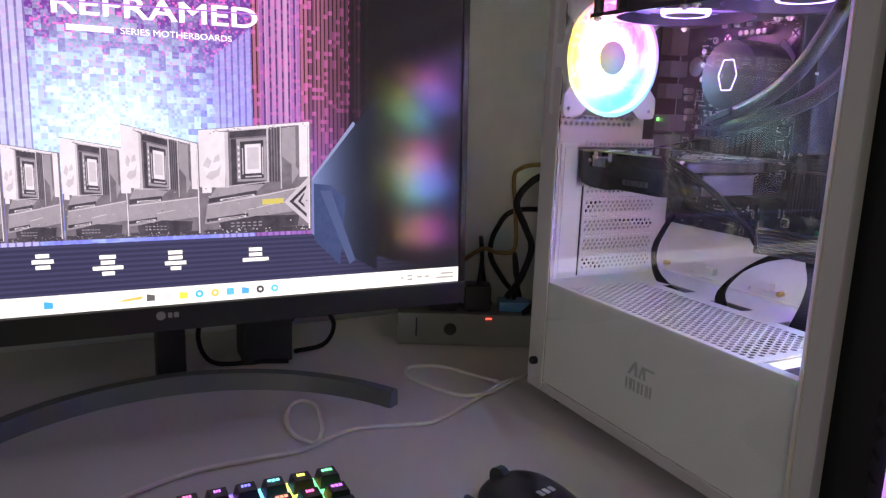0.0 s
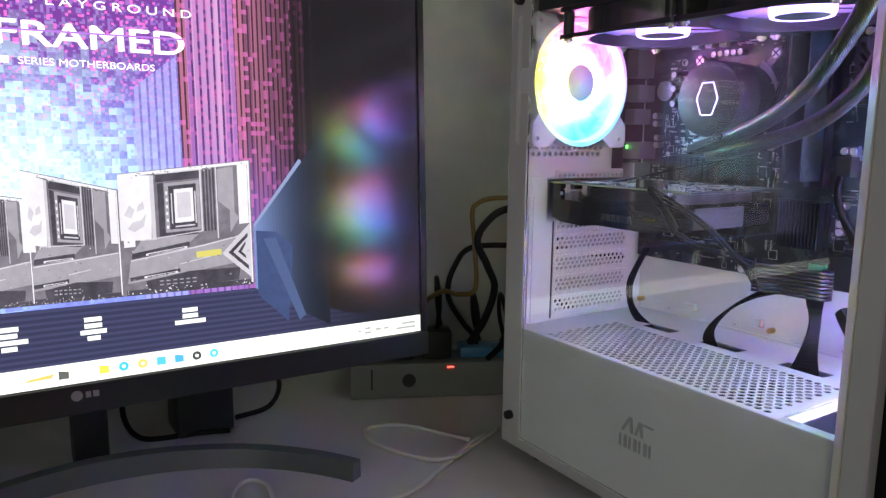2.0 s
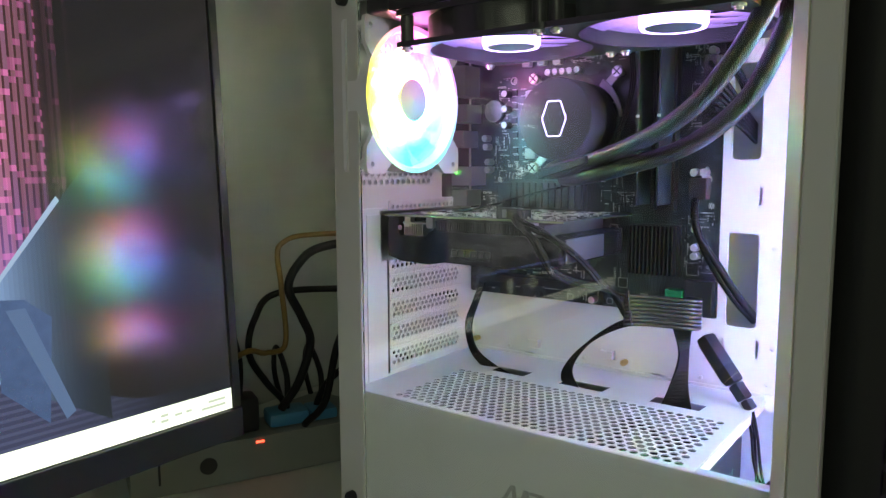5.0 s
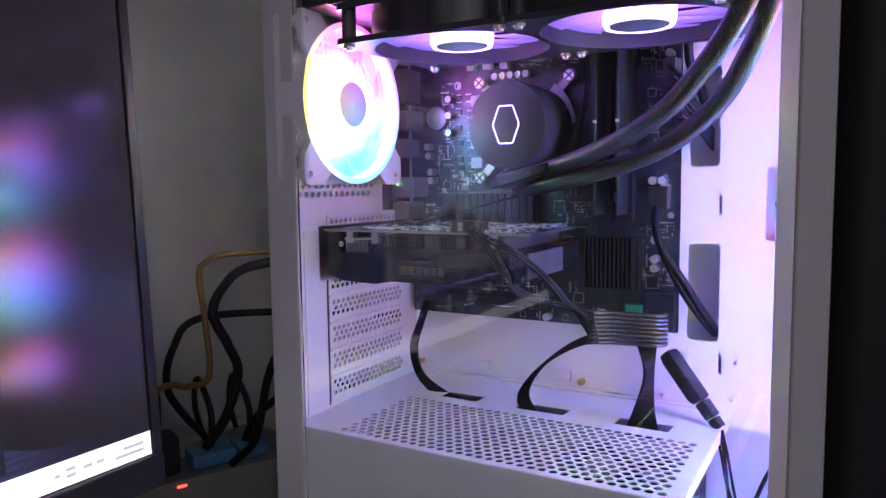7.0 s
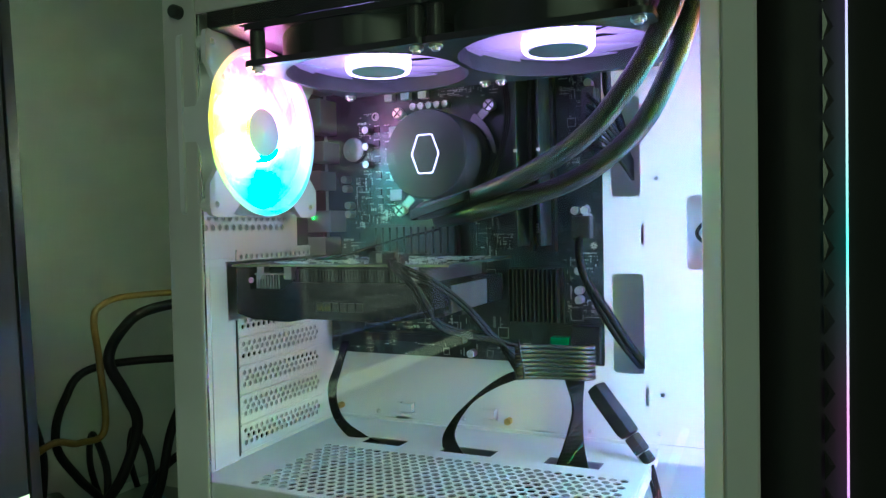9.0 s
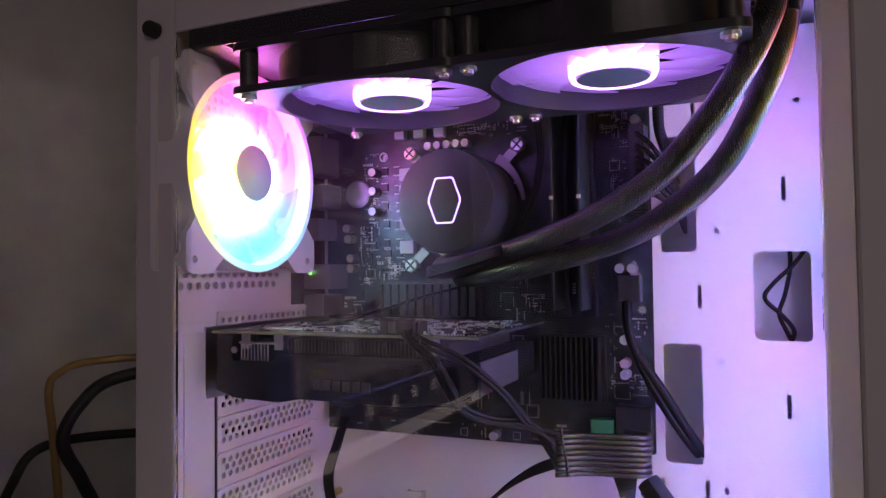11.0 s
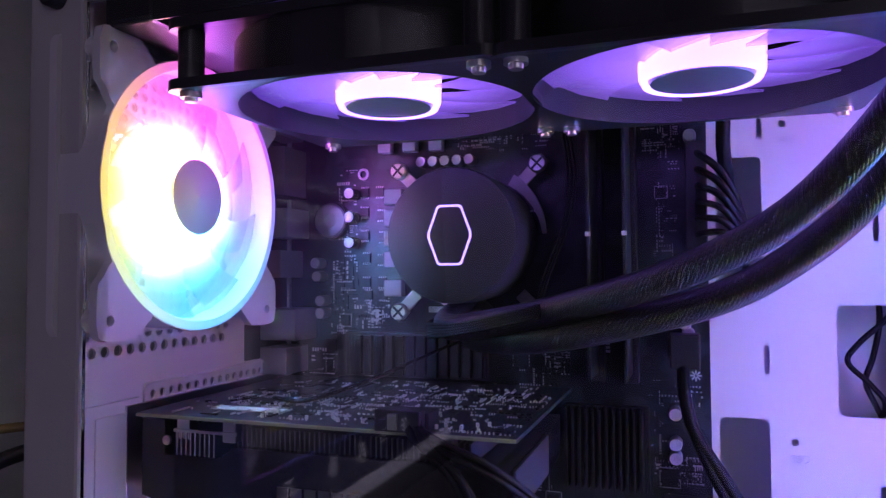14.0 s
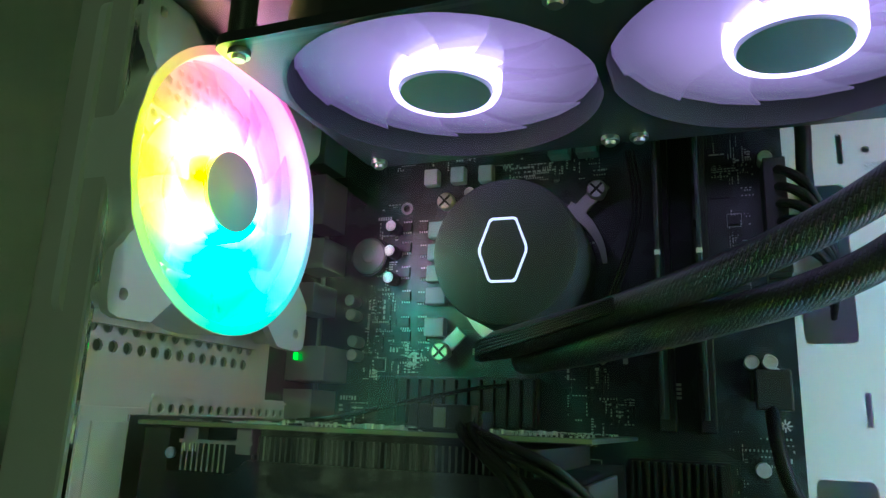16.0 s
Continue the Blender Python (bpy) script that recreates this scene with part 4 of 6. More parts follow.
for sx in (-1, 1):
    for sz in (-1, 1):
        x, z = PX + sx * 0.0375 - 0.0055, PZ + sz * 0.0375
        a = math.degrees(math.atan2(sz, sx))
        arm = part("arm", box(B(), -0.014, 0.005, -0.0012, 0, -0.0033, 0.0033, 0.0005, Matrix.Translation((x, MB - 0.007, z)) @ pose(0, 0, 0, 0, -a, 0)), BRACKET, pump, "bent steel mounting arm")
        bm = cyl(B(), (x, MB, z), (0, -1, 0), 0.0024, 0.008, 12)
        lathe(bm, [(0.0046, 0.008), (0.0046, 0.0105), (0.0038, 0.0115), (0, 0.0115)], 20, Matrix.Translation((x, MB, z)) @ pose(0, 0, 0, 90))
        sc = part("thumb_nut", bm, STEEL, arm, smooth=True)
        bm = B()
        for q in (0, 90):
            box(bm, -0.0038, 0.0038, -0.0121, -0.0114, -0.0005, 0.0005, 0, Matrix.Translation((x, MB, z)) @ pose(0, 0, 0, 0, 45 + q, 0))
        part("cross_slot", bm, BLACK_PLASTIC, arm)

for a0, a1 in ((58, 4), (246, 206)):
    arc = [(PX + 0.0352 * math.cos(radians(a0 + (a1 - a0) * k / 6)), 0.1475 + 0.0015 * k / 6, PZ + 0.0352 * math.sin(radians(a0 + (a1 - a0) * k / 6))) for k in range(7)]
    wid = [Vector((p[0] - PX, 0, p[2] - PZ)).normalized() * (0.0062 - 0.0007 * k) for k, p in enumerate(arc)]
    part("mounting_bracket", ribbon(arc, wid, 0.0012, 4), BRACKET, pump, "curved steel bracket hugging the pump")
for k in range(3):
    part("pump_wire", sweep([(PX + 0.047 + 0.0016 * k, 0.135, PZ + 0.050), (PX + 0.050 + 0.0016 * k, 0.131, PZ + 0.026), (PX + 0.047 + 0.0014 * k, 0.128, PZ + 0.004), (PX + 0.038 + 0.0014 * k, 0.127, PZ - 0.020), (PX + 0.034 + 0.0012 * k, 0.128, PZ - 0.034)], 0.0007, 6, 6), CABLE, pump)

radiator = thing("radiator", (0.15, 0.05, 0.391), "black aluminium radiator under the top panel", "radiator")
bm = B()
box(bm, 0.018, 0.040, -0.0012, 0.119, 0.3915, 0.4185, 0.002)
box(bm, 0.2895, 0.304, -0.0012, 0.119, 0.3915, 0.4185, 0.002)
part("end_tank", bm, DARK_METAL, radiator, smooth=False)
bm = B()
box(bm, 0.040, 0.2895, -0.0012, 0.0005, 0.3915, 0.4185)
box(bm, 0.040, 0.2895, 0.1175, 0.119, 0.3915, 0.4185)
part("side_rail", bm, DARK_METAL, radiator)
bm = B()
for k in range(14):
    y = 0.004 + k * 0.0085
    box(bm, 0.040, 0.2895, y, y + 0.0018, 0.394, 0.416)
part("cooling_tubes", bm, DARK_METAL, radiator)
bm = B()
for k in range(120):
    x = 0.041 + k * 0.00207
    box(bm, x, x + 0.0003, 0.0005, 0.1175, 0.396, 0.414)
part("fins", bm, DARK_METAL, radiator, kind="stuff")
for cx in (0.106, 0.2225):
    for sx in (-1, 1):
        for sy in (-1, 1):
            x, y = cx + sx * 0.0525, 0.0555 + sy * 0.0525
            b = part("long_screw", cyl(B(), (x, y, 0.3915), (0, 0, -1), 0.0016, 0.0275, 10), DARK_METAL, radiator)
            part("screw_head", lathe(B(), [(0, -0.0035), (0.0022, -0.0035), (0.0024, -0.002), (0.0038, -0.002), (0.0038, 0), (0, 0)], 14, Matrix.Translation((x, y, 0.3650))), STEEL, b, "steel screw head", smooth=True)
part("mount_rail", box(B(), RX + 0.008, 0.30, -0.0012, 0.004, 0.4186, 0.4205, 0.0), DARK_METAL, radiator)
for tx, dy in ((0.290, 0.022), (0.2945, 0.044)):
    part("fitting", cyl(B(), (tx, dy, 0.3918), (0, 0, -1), 0.0068, 0.010, 20), DARK_METAL, radiator)

T1 = [(0.113, 0.137, 0.286), (0.111, 0.114, 0.281), (0.118, 0.092, 0.2785), (0.135, 0.077, 0.280), (0.169, 0.064, 0.287), (0.211, 0.046, 0.2995), (0.244, 0.032, 0.316), (0.266, 0.025, 0.338), (0.281, 0.022, 0.360), (0.289, 0.022, 0.378), (0.290, 0.022, 0.388)]
T2 = [(0.119, 0.142, 0.283), (0.121, 0.118, 0.2755), (0.132, 0.092, 0.2735), (0.158, 0.071, 0.2755), (0.188, 0.062, 0.281), (0.224, 0.059, 0.291), (0.247, 0.058, 0.303), (0.269, 0.054, 0.322), (0.284, 0.048, 0.347), (0.293, 0.044, 0.370), (0.2945, 0.044, 0.388)]
for pts in (T1, T2):
    t = tagged(part("coolant_tube", sweep(pts, 0.0057, 16, 12), BRAID), "black braided coolant tube from pump to radiator", "tube", "coolant tubes")
bm = B()
for k in range(5):
    sweep([(0.106, 0.148, 0.285 - 0.0012 * k), (0.104, 0.112, 0.280 - 0.0014 * k), (0.112, 0.087, 0.2795 - 0.0013 * k), (0.135, 0.070, 0.282 - 0.001 * k), (0.165, 0.058, 0.289 - 0.001 * k)], 0.0009, 6, 6, bm=bm)
tagged(part("pump_wires", bm, CABLE), "thin black wires along the coolant tubes", "wires")

# ---- graphics card ----
gpu = thing("graphics_card", (0.08, 0.09, 0.211), "short black graphics card level in its slot", "graphics card")
part("circuit_board", box(B(), 0.006, 0.1625, 0.031, 0.146, 0.2444, 0.246, 0.0002), PCB_GPU, gpu)
part("board_edge", box(B(), 0.006, 0.1625, 0.0303, 0.031, 0.2446, 0.2459), mat("board_core", (0.28, 0.32, 0.2), 0.5, 0, 0.15), gpu)
part("slot_bracket", box(B(), RX + 0.001, RX + 0.0022, 0.034, 0.146, 0.207, 0.2475, 0.0003), STEEL, gpu)
bm = B()
for k in range(46):
    x = 0.050 + k * 0.0021
    if x < 0.148:
        box(bm, x, x + 0.0007, 0.036, 0.130, 0.2345, 0.2420)
part("heat_sink_fins", bm, mat("fin_aluminium", (0.10, 0.10, 0.105), 0.45, 0.8), gpu, kind="stuff")
bm = B()
for k in range(9):
    x = 0.0235 + k * 0.0022
    box(bm, x, x + 0.0008, 0.033, 0.10, 0.230, 0.2395)
box(bm, 0.0225, 0.052, 0.0328, 0.034, 0.239, 0.2402)
part("heat_sink_block", bm, STEEL, gpu)
bm = B()
o = [(0.007, 0.2435), (0.007, 0.213), (0.020, 0.2095), (0.048, 0.2085), (0.062, 0.211), (0.120, 0.2105), (0.158, 0.2155), (0.158, 0.2345), (0.050, 0.2345), (0.044, 0.2295), (0.018, 0.2295), (0.018, 0.2435)]
plate("cooler_shroud", [o], 0.105, at_y(0.0855), GLOSS_BLACK, gpu, "black plastic fan shroud")
# end face coloured lighter than the shroud, for the intake fans' light
part("shroud_end", box(B(), 0.1584, 0.1600, 0.040, 0.100, 0.2165, 0.2330, 0.0006), mat("lit_shroud_end_grey", (0.055, 0.055, 0.065), 0.4, 0.2, 0.12, 60, 1200, 0.08), gpu, "end of the fan shroud, greyed for light on it")
for x in (0.0265, 0.048, 0.1365):
    part("spacer", box(B(), x - 0.003, x + 0.003, 0.0335, 0.039, 0.236, 0.2444, 0.0006), STEEL, gpu)
part("shroud_screw", cyl(B(), (0.0195, 0.0332, 0.2355), (0, -1, 0), 0.0019, 0.001, 12), STEEL, gpu)
for x, w in ((0.070, 0.032),):
    for k in range(6):
        part("printed_mark", box(B(), x + k * 0.0058, x + k * 0.0058 + 0.0045, 0.0325, 0.0330, 0.2165, 0.2215), mat("dark_print", (0.06, 0.06, 0.065), 0.4), gpu)
part("plug_socket", box(B(), 0.112, 0.131, 0.0315, 0.043, 0.246, 0.2525, 0.0006), BLACK_PLASTIC, gpu)
bm = B()


def on_card(bm, x, z, a, b, y, t):
    box(bm, x - a / 2, x + a / 2, z - b / 2, z + b / 2, y, y + t)


CZ = [(0.012, 0.16, 0.034, 0.06), (0.02, 0.1, 0.06, 0.09), (0.09, 0.16, 0.06, 0.12), (0.02, 0.15, 0.09, 0.14)]
sprinkle(bm, CZ, 1250, on_card, 0.246, (0.0003, 0.0012), 0.0009)
part("soldered_parts", bm, SOLDER, gpu, kind="stuff")
bm = B()
sprinkle(bm, CZ, 220, on_card, 0.246, (0.0012, 0.005), 0.0008)
part("small_chips", bm, CHIP, gpu, kind="stuff")
bm = B()
random.seed(5)
for k in range(34):
    cyl(bm, (random.uniform(0.06, 0.15), random.uniform(0.036, 0.05), 0.246), (0, 0, 1), 0.0007, 0.0016, 6)
part("solder_pins", bm, SOLDER, gpu, kind="stuff")
part("paper_label", box(B(), 0.030, 0.062, 0.046, 0.0535, 0.2461, 0.2464, 0, Matrix()), SILK, gpu, "white paper label")

# ---- cables inside ----
bm = B()
for k in range(8):
    o = (k - 3.5) * 0.0017
    ca, sa = 0.0019 * math.cos(k * 0.785), 0.0019 * math.sin(k * 0.785)
    if k % 3:
        way = [(0.130 + ca, 0.0255 + sa * 0.5, 0.2445), (0.142 + ca, 0.0255 + sa * 0.4, 0.234), (0.148 + ca, 0.029, 0.222 + sa), (0.152, 0.037 + ca, 0.2105 + sa), (0.161, 0.052 + ca * 0.8, 0.203 + sa * 0.8)]
    else:
        way = [(0.138 + ca, 0.0255, 0.2435 + sa), (0.154, 0.029 + ca, 0.236 + sa), (0.166, 0.048 + ca, 0.220 + sa)]
    sweep([(0.1225 + o, 0.0285, 0.2505 + 0.001 * (k % 2))] + way + [(0.176, 0.069 + ca, 0.198 + sa), (0.187, 0.080, 0.184 + o * 1.4)], 0.00135, 6, 6, bm=bm)
card_cable = thing("card_power_cable", (0.16, 0.05, 0.19), "black ribbon power cable plugged into the graphics card", "cable")
part("wires", bm, CABLE, card_cable)
part("plug", box(B(), 0.113, 0.130, 0.0257, 0.0312, 0.2465, 0.2540, 0.0007), BLACK_PLASTIC, card_cable)
part("plug_latch", box(B(), 0.1185, 0.1220, 0.0243, 0.0254, 0.2475, 0.2530, 0.0003), STRIP_DIM_WHITE, card_cable, "pale plug latch")
bm = B()
for k in range(8):
    z = 0.192 - 0.0028 * k
    sweep([(0.186, 0.078, z), (0.200, 0.090, z - 0.001), (0.218, 0.097, z - 0.002), (0.2275, 0.104, z - 0.003), (0.2265, 0.116, z - 0.004), (0.214, 0.124, z - 0.005)], 0.0014, 6, 6, bm=bm)
part("ribbon_curl", bm, RIBBON_WIRE, card_cable)
part("strap", ribbon([(0.214, 0.121, 0.182), (0.214, 0.118, 0.165), (0.2155, 0.118, 0.146), (0.213, 0.117, 0.122), (0.211, 0.116, 0.100)], [(0.014, 0.002, 0), (0.013, 0.002, 0), (0.004, 0.008, 0), (0.012, 0.006, 0), (0.026, 0.003, 0)], 0.002), CABLE, card_cable)
part("cable_tie", sweep([(0.1895, 0.0755, 0.197), (0.1910, 0.0735, 0.190), (0.1925, 0.0745, 0.180), (0.1915, 0.079, 0.172)], 0.0008, 6, 6), BLACK_PLASTIC, card_cable)
for name, pts, wid in (("sound_cable", [(0.0165, 0.153, 0.176), (0.0175, 0.140, 0.160), (0.0155, 0.132, 0.140), (0.025, 0.126, 0.120), (0.050, 0.117, 0.1085), (0.070, 0.115, 0.104)], [(0.006, 0, 0.0), (0.006, 0, 0), (0.007, 0, 0), (0.005, 0, 0.005), (0.003, 0.008, 0.004), (0.002, 0.012, 0)]),
                       ("panel_cable", [(0.192, 0.150, 0.172), (0.180, 0.140, 0.166), (0.155, 0.134, 0.156), (0.133, 0.128, 0.139), (0.121, 0.121, 0.119), (0.128, 0.115, 0.104)], [(0, 0, 0.006), (0, 0, 0.007), (0.003, 0, 0.007), (0.006, 0, 0.005), (0.008, 0.0, 0.002), (0.016, 0.002, 0)])):
    tagged(part(name, ribbon(pts, wid, 0.0022), CABLE), "flat black cable running into a slot of the shroud", "cable")
bm = B()
for k in range(12):
    o = (k % 6 - 2.5) * 0.0032
    d = 0.003 * (k // 6)
    sweep([(0.221, MB - 0.011 - d, 0.337 + o * 2.4), (0.223, MB - 0.024 - d, 0.336 + o * 2.2), (0.232, MB - 0.026 - d * 2, 0.331 + o * 1.6), (0.241, MB - 0.012 - d, 0.318 + o * 1.0), (0.2435, TRAY + 0.012, 0.306 + o * 0.8)], 0.0014, 6, 6, bm=bm)
main_power = thing("main_power_cable", (0.235, 0.14, 0.33), "bundle of black wires into the board's power socket", "cable")
part("wires", bm, CABLE, main_power)
part("plug", box(B(), 0.2165, 0.2252, MB - 0.021, MB - 0.011, 0.312, 0.361, 0.0006), BLACK_PLASTIC, main_power)
tagged(part("processor_power_cable", sweep([(0.214, 0.150, 0.400), (0.226, 0.142, 0.394), (0.2325, 0.140, 0.378), (0.233, 0.146, 0.358), (0.236, 0.168, 0.343), (0.238, 0.180, 0.33)], 0.0032, 10, 8), CABLE), "thick black cable bent into the upper tray opening", "cable")
front_cable = thing("front_port_cable", (0.23, 0.14, 0.2), "thick black cable from the board into the lower tray opening", "cable")
part("plug", box(B(), 0.2085, 0.2215, MB - 0.022, MB - 0.010, 0.258, 0.2735, 0.0008), BLACK_PLASTIC, front_cable)
for d in (0, 0.0042):
    part("cord", sweep([(0.214, MB - 0.018, 0.262), (0.2145, MB - 0.024, 0.247), (0.2185, MB - 0.022, 0.230), (0.2275 + d, MB - 0.016, 0.208), (0.240 + d, MB - 0.002, 0.183), (0.248 + d, TRAY + 0.01, 0.165)], 0.0028, 10, 8), CABLE, front_cable)
tagged(part("thin_lead", sweep([(0.104, 0.150, 0.2665), (0.098, 0.11, 0.262), (0.085, 0.075, 0.255), (0.066, 0.06, 0.249), (0.045, 0.07, 0.2475)], 0.0009, 6, 8), CABLE), "thin black lead lying over the graphics card", "cable")

# joined connectors hanging before the tray
lead = thing("light_controller_lead", (0.245, 0.13, 0.1), "black stick-shaped light controller hanging on its wires", "controller")
d = Vector((0.029, -0.010, -0.034)).normalized()
rot = Matrix.Translation((0.2215, 0.146, 0.1555)) @ d.to_track_quat("Z", "Y").to_matrix().to_4x4()
part("stick", box(B(), -0.0065, 0.0065, -0.005, 0.005, 0.0, 0.040, 0.0028, rot), BLACK_PLASTIC, lead, smooth=True)
part("stick_lid", box(B(), -0.005, 0.005, -0.0062, -0.0048, 0.004, 0.037, 0.0007, rot), GLOSS_BLACK, lead, smooth=True)
part("connector", box(B(), -0.0046, 0.0046, -0.0040, 0.0040, 0.0405, 0.053, 0.0012, rot), BLACK_PLASTIC, lead, smooth=True)
part("connector", box(B(), -0.0036, 0.0036, -0.0032, 0.0032, 0.0535, 0.061, 0.0010, rot), BLACK_PLASTIC, lead, smooth=True)
part("clip", box(B(), -0.003, 0.0008, -0.0046, -0.0036, 0.053, 0.062, 0.0, rot), STEEL, lead)
for a, b in ((0, 0), (0.002, 0.008), (-0.002, 0.016)):
    part("wire", sweep([(0.2595 + a, 0.131, 0.1095), (0.2640 + a, 0.127, 0.094), (0.2675 + a + b * 0.4, 0.12 - b, 0.075), (0.273 + b, 0.11, 0.04), (0.285, 0.1 - b, 0.0)], 0.0011, 6, 8), CABLE, lead)
for pts in ([(0.318, 0.10, 0.125), (0.300, 0.10, 0.108), (0.289, 0.105, 0.085), (0.280, 0.11, 0.05), (0.27, 0.11, 0.0)], [(0.319, 0.08, 0.09), (0.300, 0.075, 0.078), (0.289, 0.07, 0.065), (0.278, 0.07, 0.04), (0.27, 0.07, 0.0)], [(0.318, 0.12, 0.11), (0.308, 0.11, 0.09), (0.301, 0.105, 0.06), (0.296, 0.1, 0.0)]):
    tagged(part("fan_lead", sweep(pts, 0.0014, 6, 8), CABLE), "thin black fan lead hanging in the front chamber", "cable", "fan leads")
tagged(part("fan_lead", sweep([(0.312, 0.176, 0.292), (0.303, 0.178, 0.279), (0.292, 0.178, 0.268), (0.287, 0.178, 0.259), (0.296, 0.178, 0.249), (0.302, 0.178, 0.240), (0.299, 0.18, 0.23)], 0.0013, 6, 8), CABLE), "thin black lead looped behind the tray opening", "cable", "fan leads")
tagged(part("fan_lead", sweep([(0.300, 0.181, 0.296), (0.301, 0.180, 0.279), (0.298, 0.180, 0.262), (0.2945, 0.180, 0.250), (0.298, 0.180, 0.240), (0.3035, 0.181, 0.228)], 0.0013, 6, 8), CABLE), "thin black lead looped behind the tray opening", "cable", "fan leads")
supply = thing("power_supply", (0.08, 0.1, BOTZ + 0.003), "black power supply unit inside the shroud", "power supply")
part("housing", box(B(), RX + 0.001, 0.150, 0.012, 0.162, BOTZ + 0.003, 0.074, 0.001), BLACK_PLASTIC, supply)
for k in range(11):
    y = 0.02 + 0.0125 * k
    random.seed(60 + k)
    pts = [(0.1505, y, 0.03 + 0.005 * (k % 4))] + [(0.17 + 0.025 * i, y + random.uniform(-0.012, 0.012), random.uniform(0.03, 0.085)) for i in range(3)] + [(0.243, y, 0.06 + 0.003 * (k % 5))]
    part("output_cable", sweep(pts, 0.0048, 8, 6), CABLE, supply)

# flat leads bundled before the shroud's front edge
bundle = thing("ribbon_bundle", (0.285, 0.06, BOTZ + 0.003), "loose bundle of flat black leads in the front chamber", "cables")
for k in range(6):
    random.seed(90 + k)
    y = 0.014 + 0.022 * k
    x = 0.266 + 0.004 * (k % 3)
    top = 0.066 - 0.008 * (k % 4)
    part("flat_lead", ribbon([(x - 0.001, y, 0.012), (x + 0.002, y + 0.004, 0.036), (x + 0.006, y + 0.010, top), (x + 0.020, y + 0.016, top - 0.012), (x + 0.030, y + 0.010, 0.022), (x + 0.032, y + 0.006, BOTZ + 0.004)],
                             [(0.003, 0.010, 0), (0.004, 0.010, 0), (0.003, 0.011, 0.002), (0.002, 0.011, 0.002), (0.004, 0.010, 0), (0.004, 0.010, 0)], 0.0014, 6), CABLE, bundle)


# ---- monitor ----
SY0, SY1, SZ0, SZ1, SX = -0.661, -0.063, 0.0975, 0.4335, -0.080


def picture_mat():
    """The wallpaper: a bright haze between towers of falling blocks, dark to the side, over a lined floor."""
    m = bpy.data.materials.new("lit_wallpaper")
    m.use_nodes = True
    n, l = nodes_of(m)
    b = n["Principled BSDF"]
    b.inputs["Base Color"].default_value = (0.012, 0.012, 0.014, 1)
    b.inputs["Roughness"].default_value = 0.16

    def math_(op, a, c=None, d=None):
        k = n.new("ShaderNodeMath")
        k.operation = op
        for i, v in enumerate((a, c, d)):
            if v is None:
                continue
            if isinstance(v, (int, float)):
                k.inputs[i].default_value = v
            else:
                l.new(v, k.inputs[i])
        return k.outputs[0]

    def mix_(f, a, c):
        k = n.new("ShaderNodeMix")
        k.data_type = "RGBA"
        for s, v in (("Factor", f), ("A", a), ("B", c)):
            if isinstance(v, tuple):
                k.inputs[s].default_value = (*v, 1)
            elif isinstance(v, (int, float)):
                k.inputs[s].default_value = v
            else:
                l.new(v, k.inputs[s])
        return k.outputs["Result"]

    def smooth_(v, lo, hi):
        k = n.new("ShaderNodeMapRange")
        k.interpolation_type = "SMOOTHSTEP"
        k.inputs["From Min"].default_value, k.inputs["From Max"].default_value = lo, hi
        l.new(v, k.inputs["Value"])
        return k.outputs["Result"]

    def cells(su, sv, seed):
        c = n.new("ShaderNodeCombineXYZ")
        l.new(math_("FLOOR", math_("MULTIPLY", u, su)), c.inputs["X"])
        l.new(math_("FLOOR", math_("MULTIPLY", v, sv)), c.inputs["Y"])
        c.inputs["Z"].default_value = seed
        w = n.new("ShaderNodeTexWhiteNoise")
        l.new(c.outputs[0], w.inputs["Vector"])
        return w.outputs["Value"]

    tc = n.new("ShaderNodeUVMap")
    sp = n.new("ShaderNodeSeparateXYZ")
    l.new(tc.outputs[0], sp.inputs[0])
    u, v = sp.outputs["X"], sp.outputs["Y"]
    # haze round its middle
    du = math_("MULTIPLY", math_("SUBTRACT", u, 0.43), 1.5)
    dv = math_("SUBTRACT", v, 0.47)
    dist = math_("SQRT", math_("ADD", math_("MULTIPLY", du, du), math_("MULTIPLY", dv, dv)))
    jitter = math_("MULTIPLY", math_("SUBTRACT", cells(110, 62, 2.0), 0.5), 0.16)
    haze = math_("POWER", math_("SUBTRACT", 1.0, smooth_(math_("ADD", dist, jitter), 0.0, 0.40)), 1.5)
    sky_c = mix_(smooth_(v, 0.40, 0.80), (0.18, 0.20, 0.72), (0.14, 0.035, 0.24))
    col = mix_(haze, sky_c, (0.62, 0.92, 1.0))
    # drifting blocks, pale near the haze and pink above
    near = math_("MULTIPLY", math_("GREATER_THAN", cells(320, 180, 5.0), 0.70), smooth_(v, 0.25, 0.6))
    col = mix_(math_("MULTIPLY", near, 0.22), col, (0.60, 0.42, 0.98))
    col = mix_(math_("MULTIPLY", math_("GREATER_THAN", cells(260, 146, 9.0), 0.80), 0.30), col, (0.16, 0.08, 0.42))
    pink = math_("MULTIPLY", math_("GREATER_THAN", cells(300, 168, 6.0), 0.86), smooth_(v, 0.45, 0.8))
    col = mix_(math_("MULTIPLY", pink, 0.6), col, (0.90, 0.16, 0.62))
    # towers: vertical ribs, falling signs, rows of windows
    ribs = cells(210, 1, 3.0)
    signs = math_("GREATER_THAN", cells(210, 110, 7.0), 0.74)
    rows_ = math_("GREATER_THAN", math_("FRACT", math_("MULTIPLY", u, 150.0)), 0.35)
    thin = math_("GREATER_THAN", math_("FRACT", math_("MULTIPLY", u, 105.0)), 0.30)
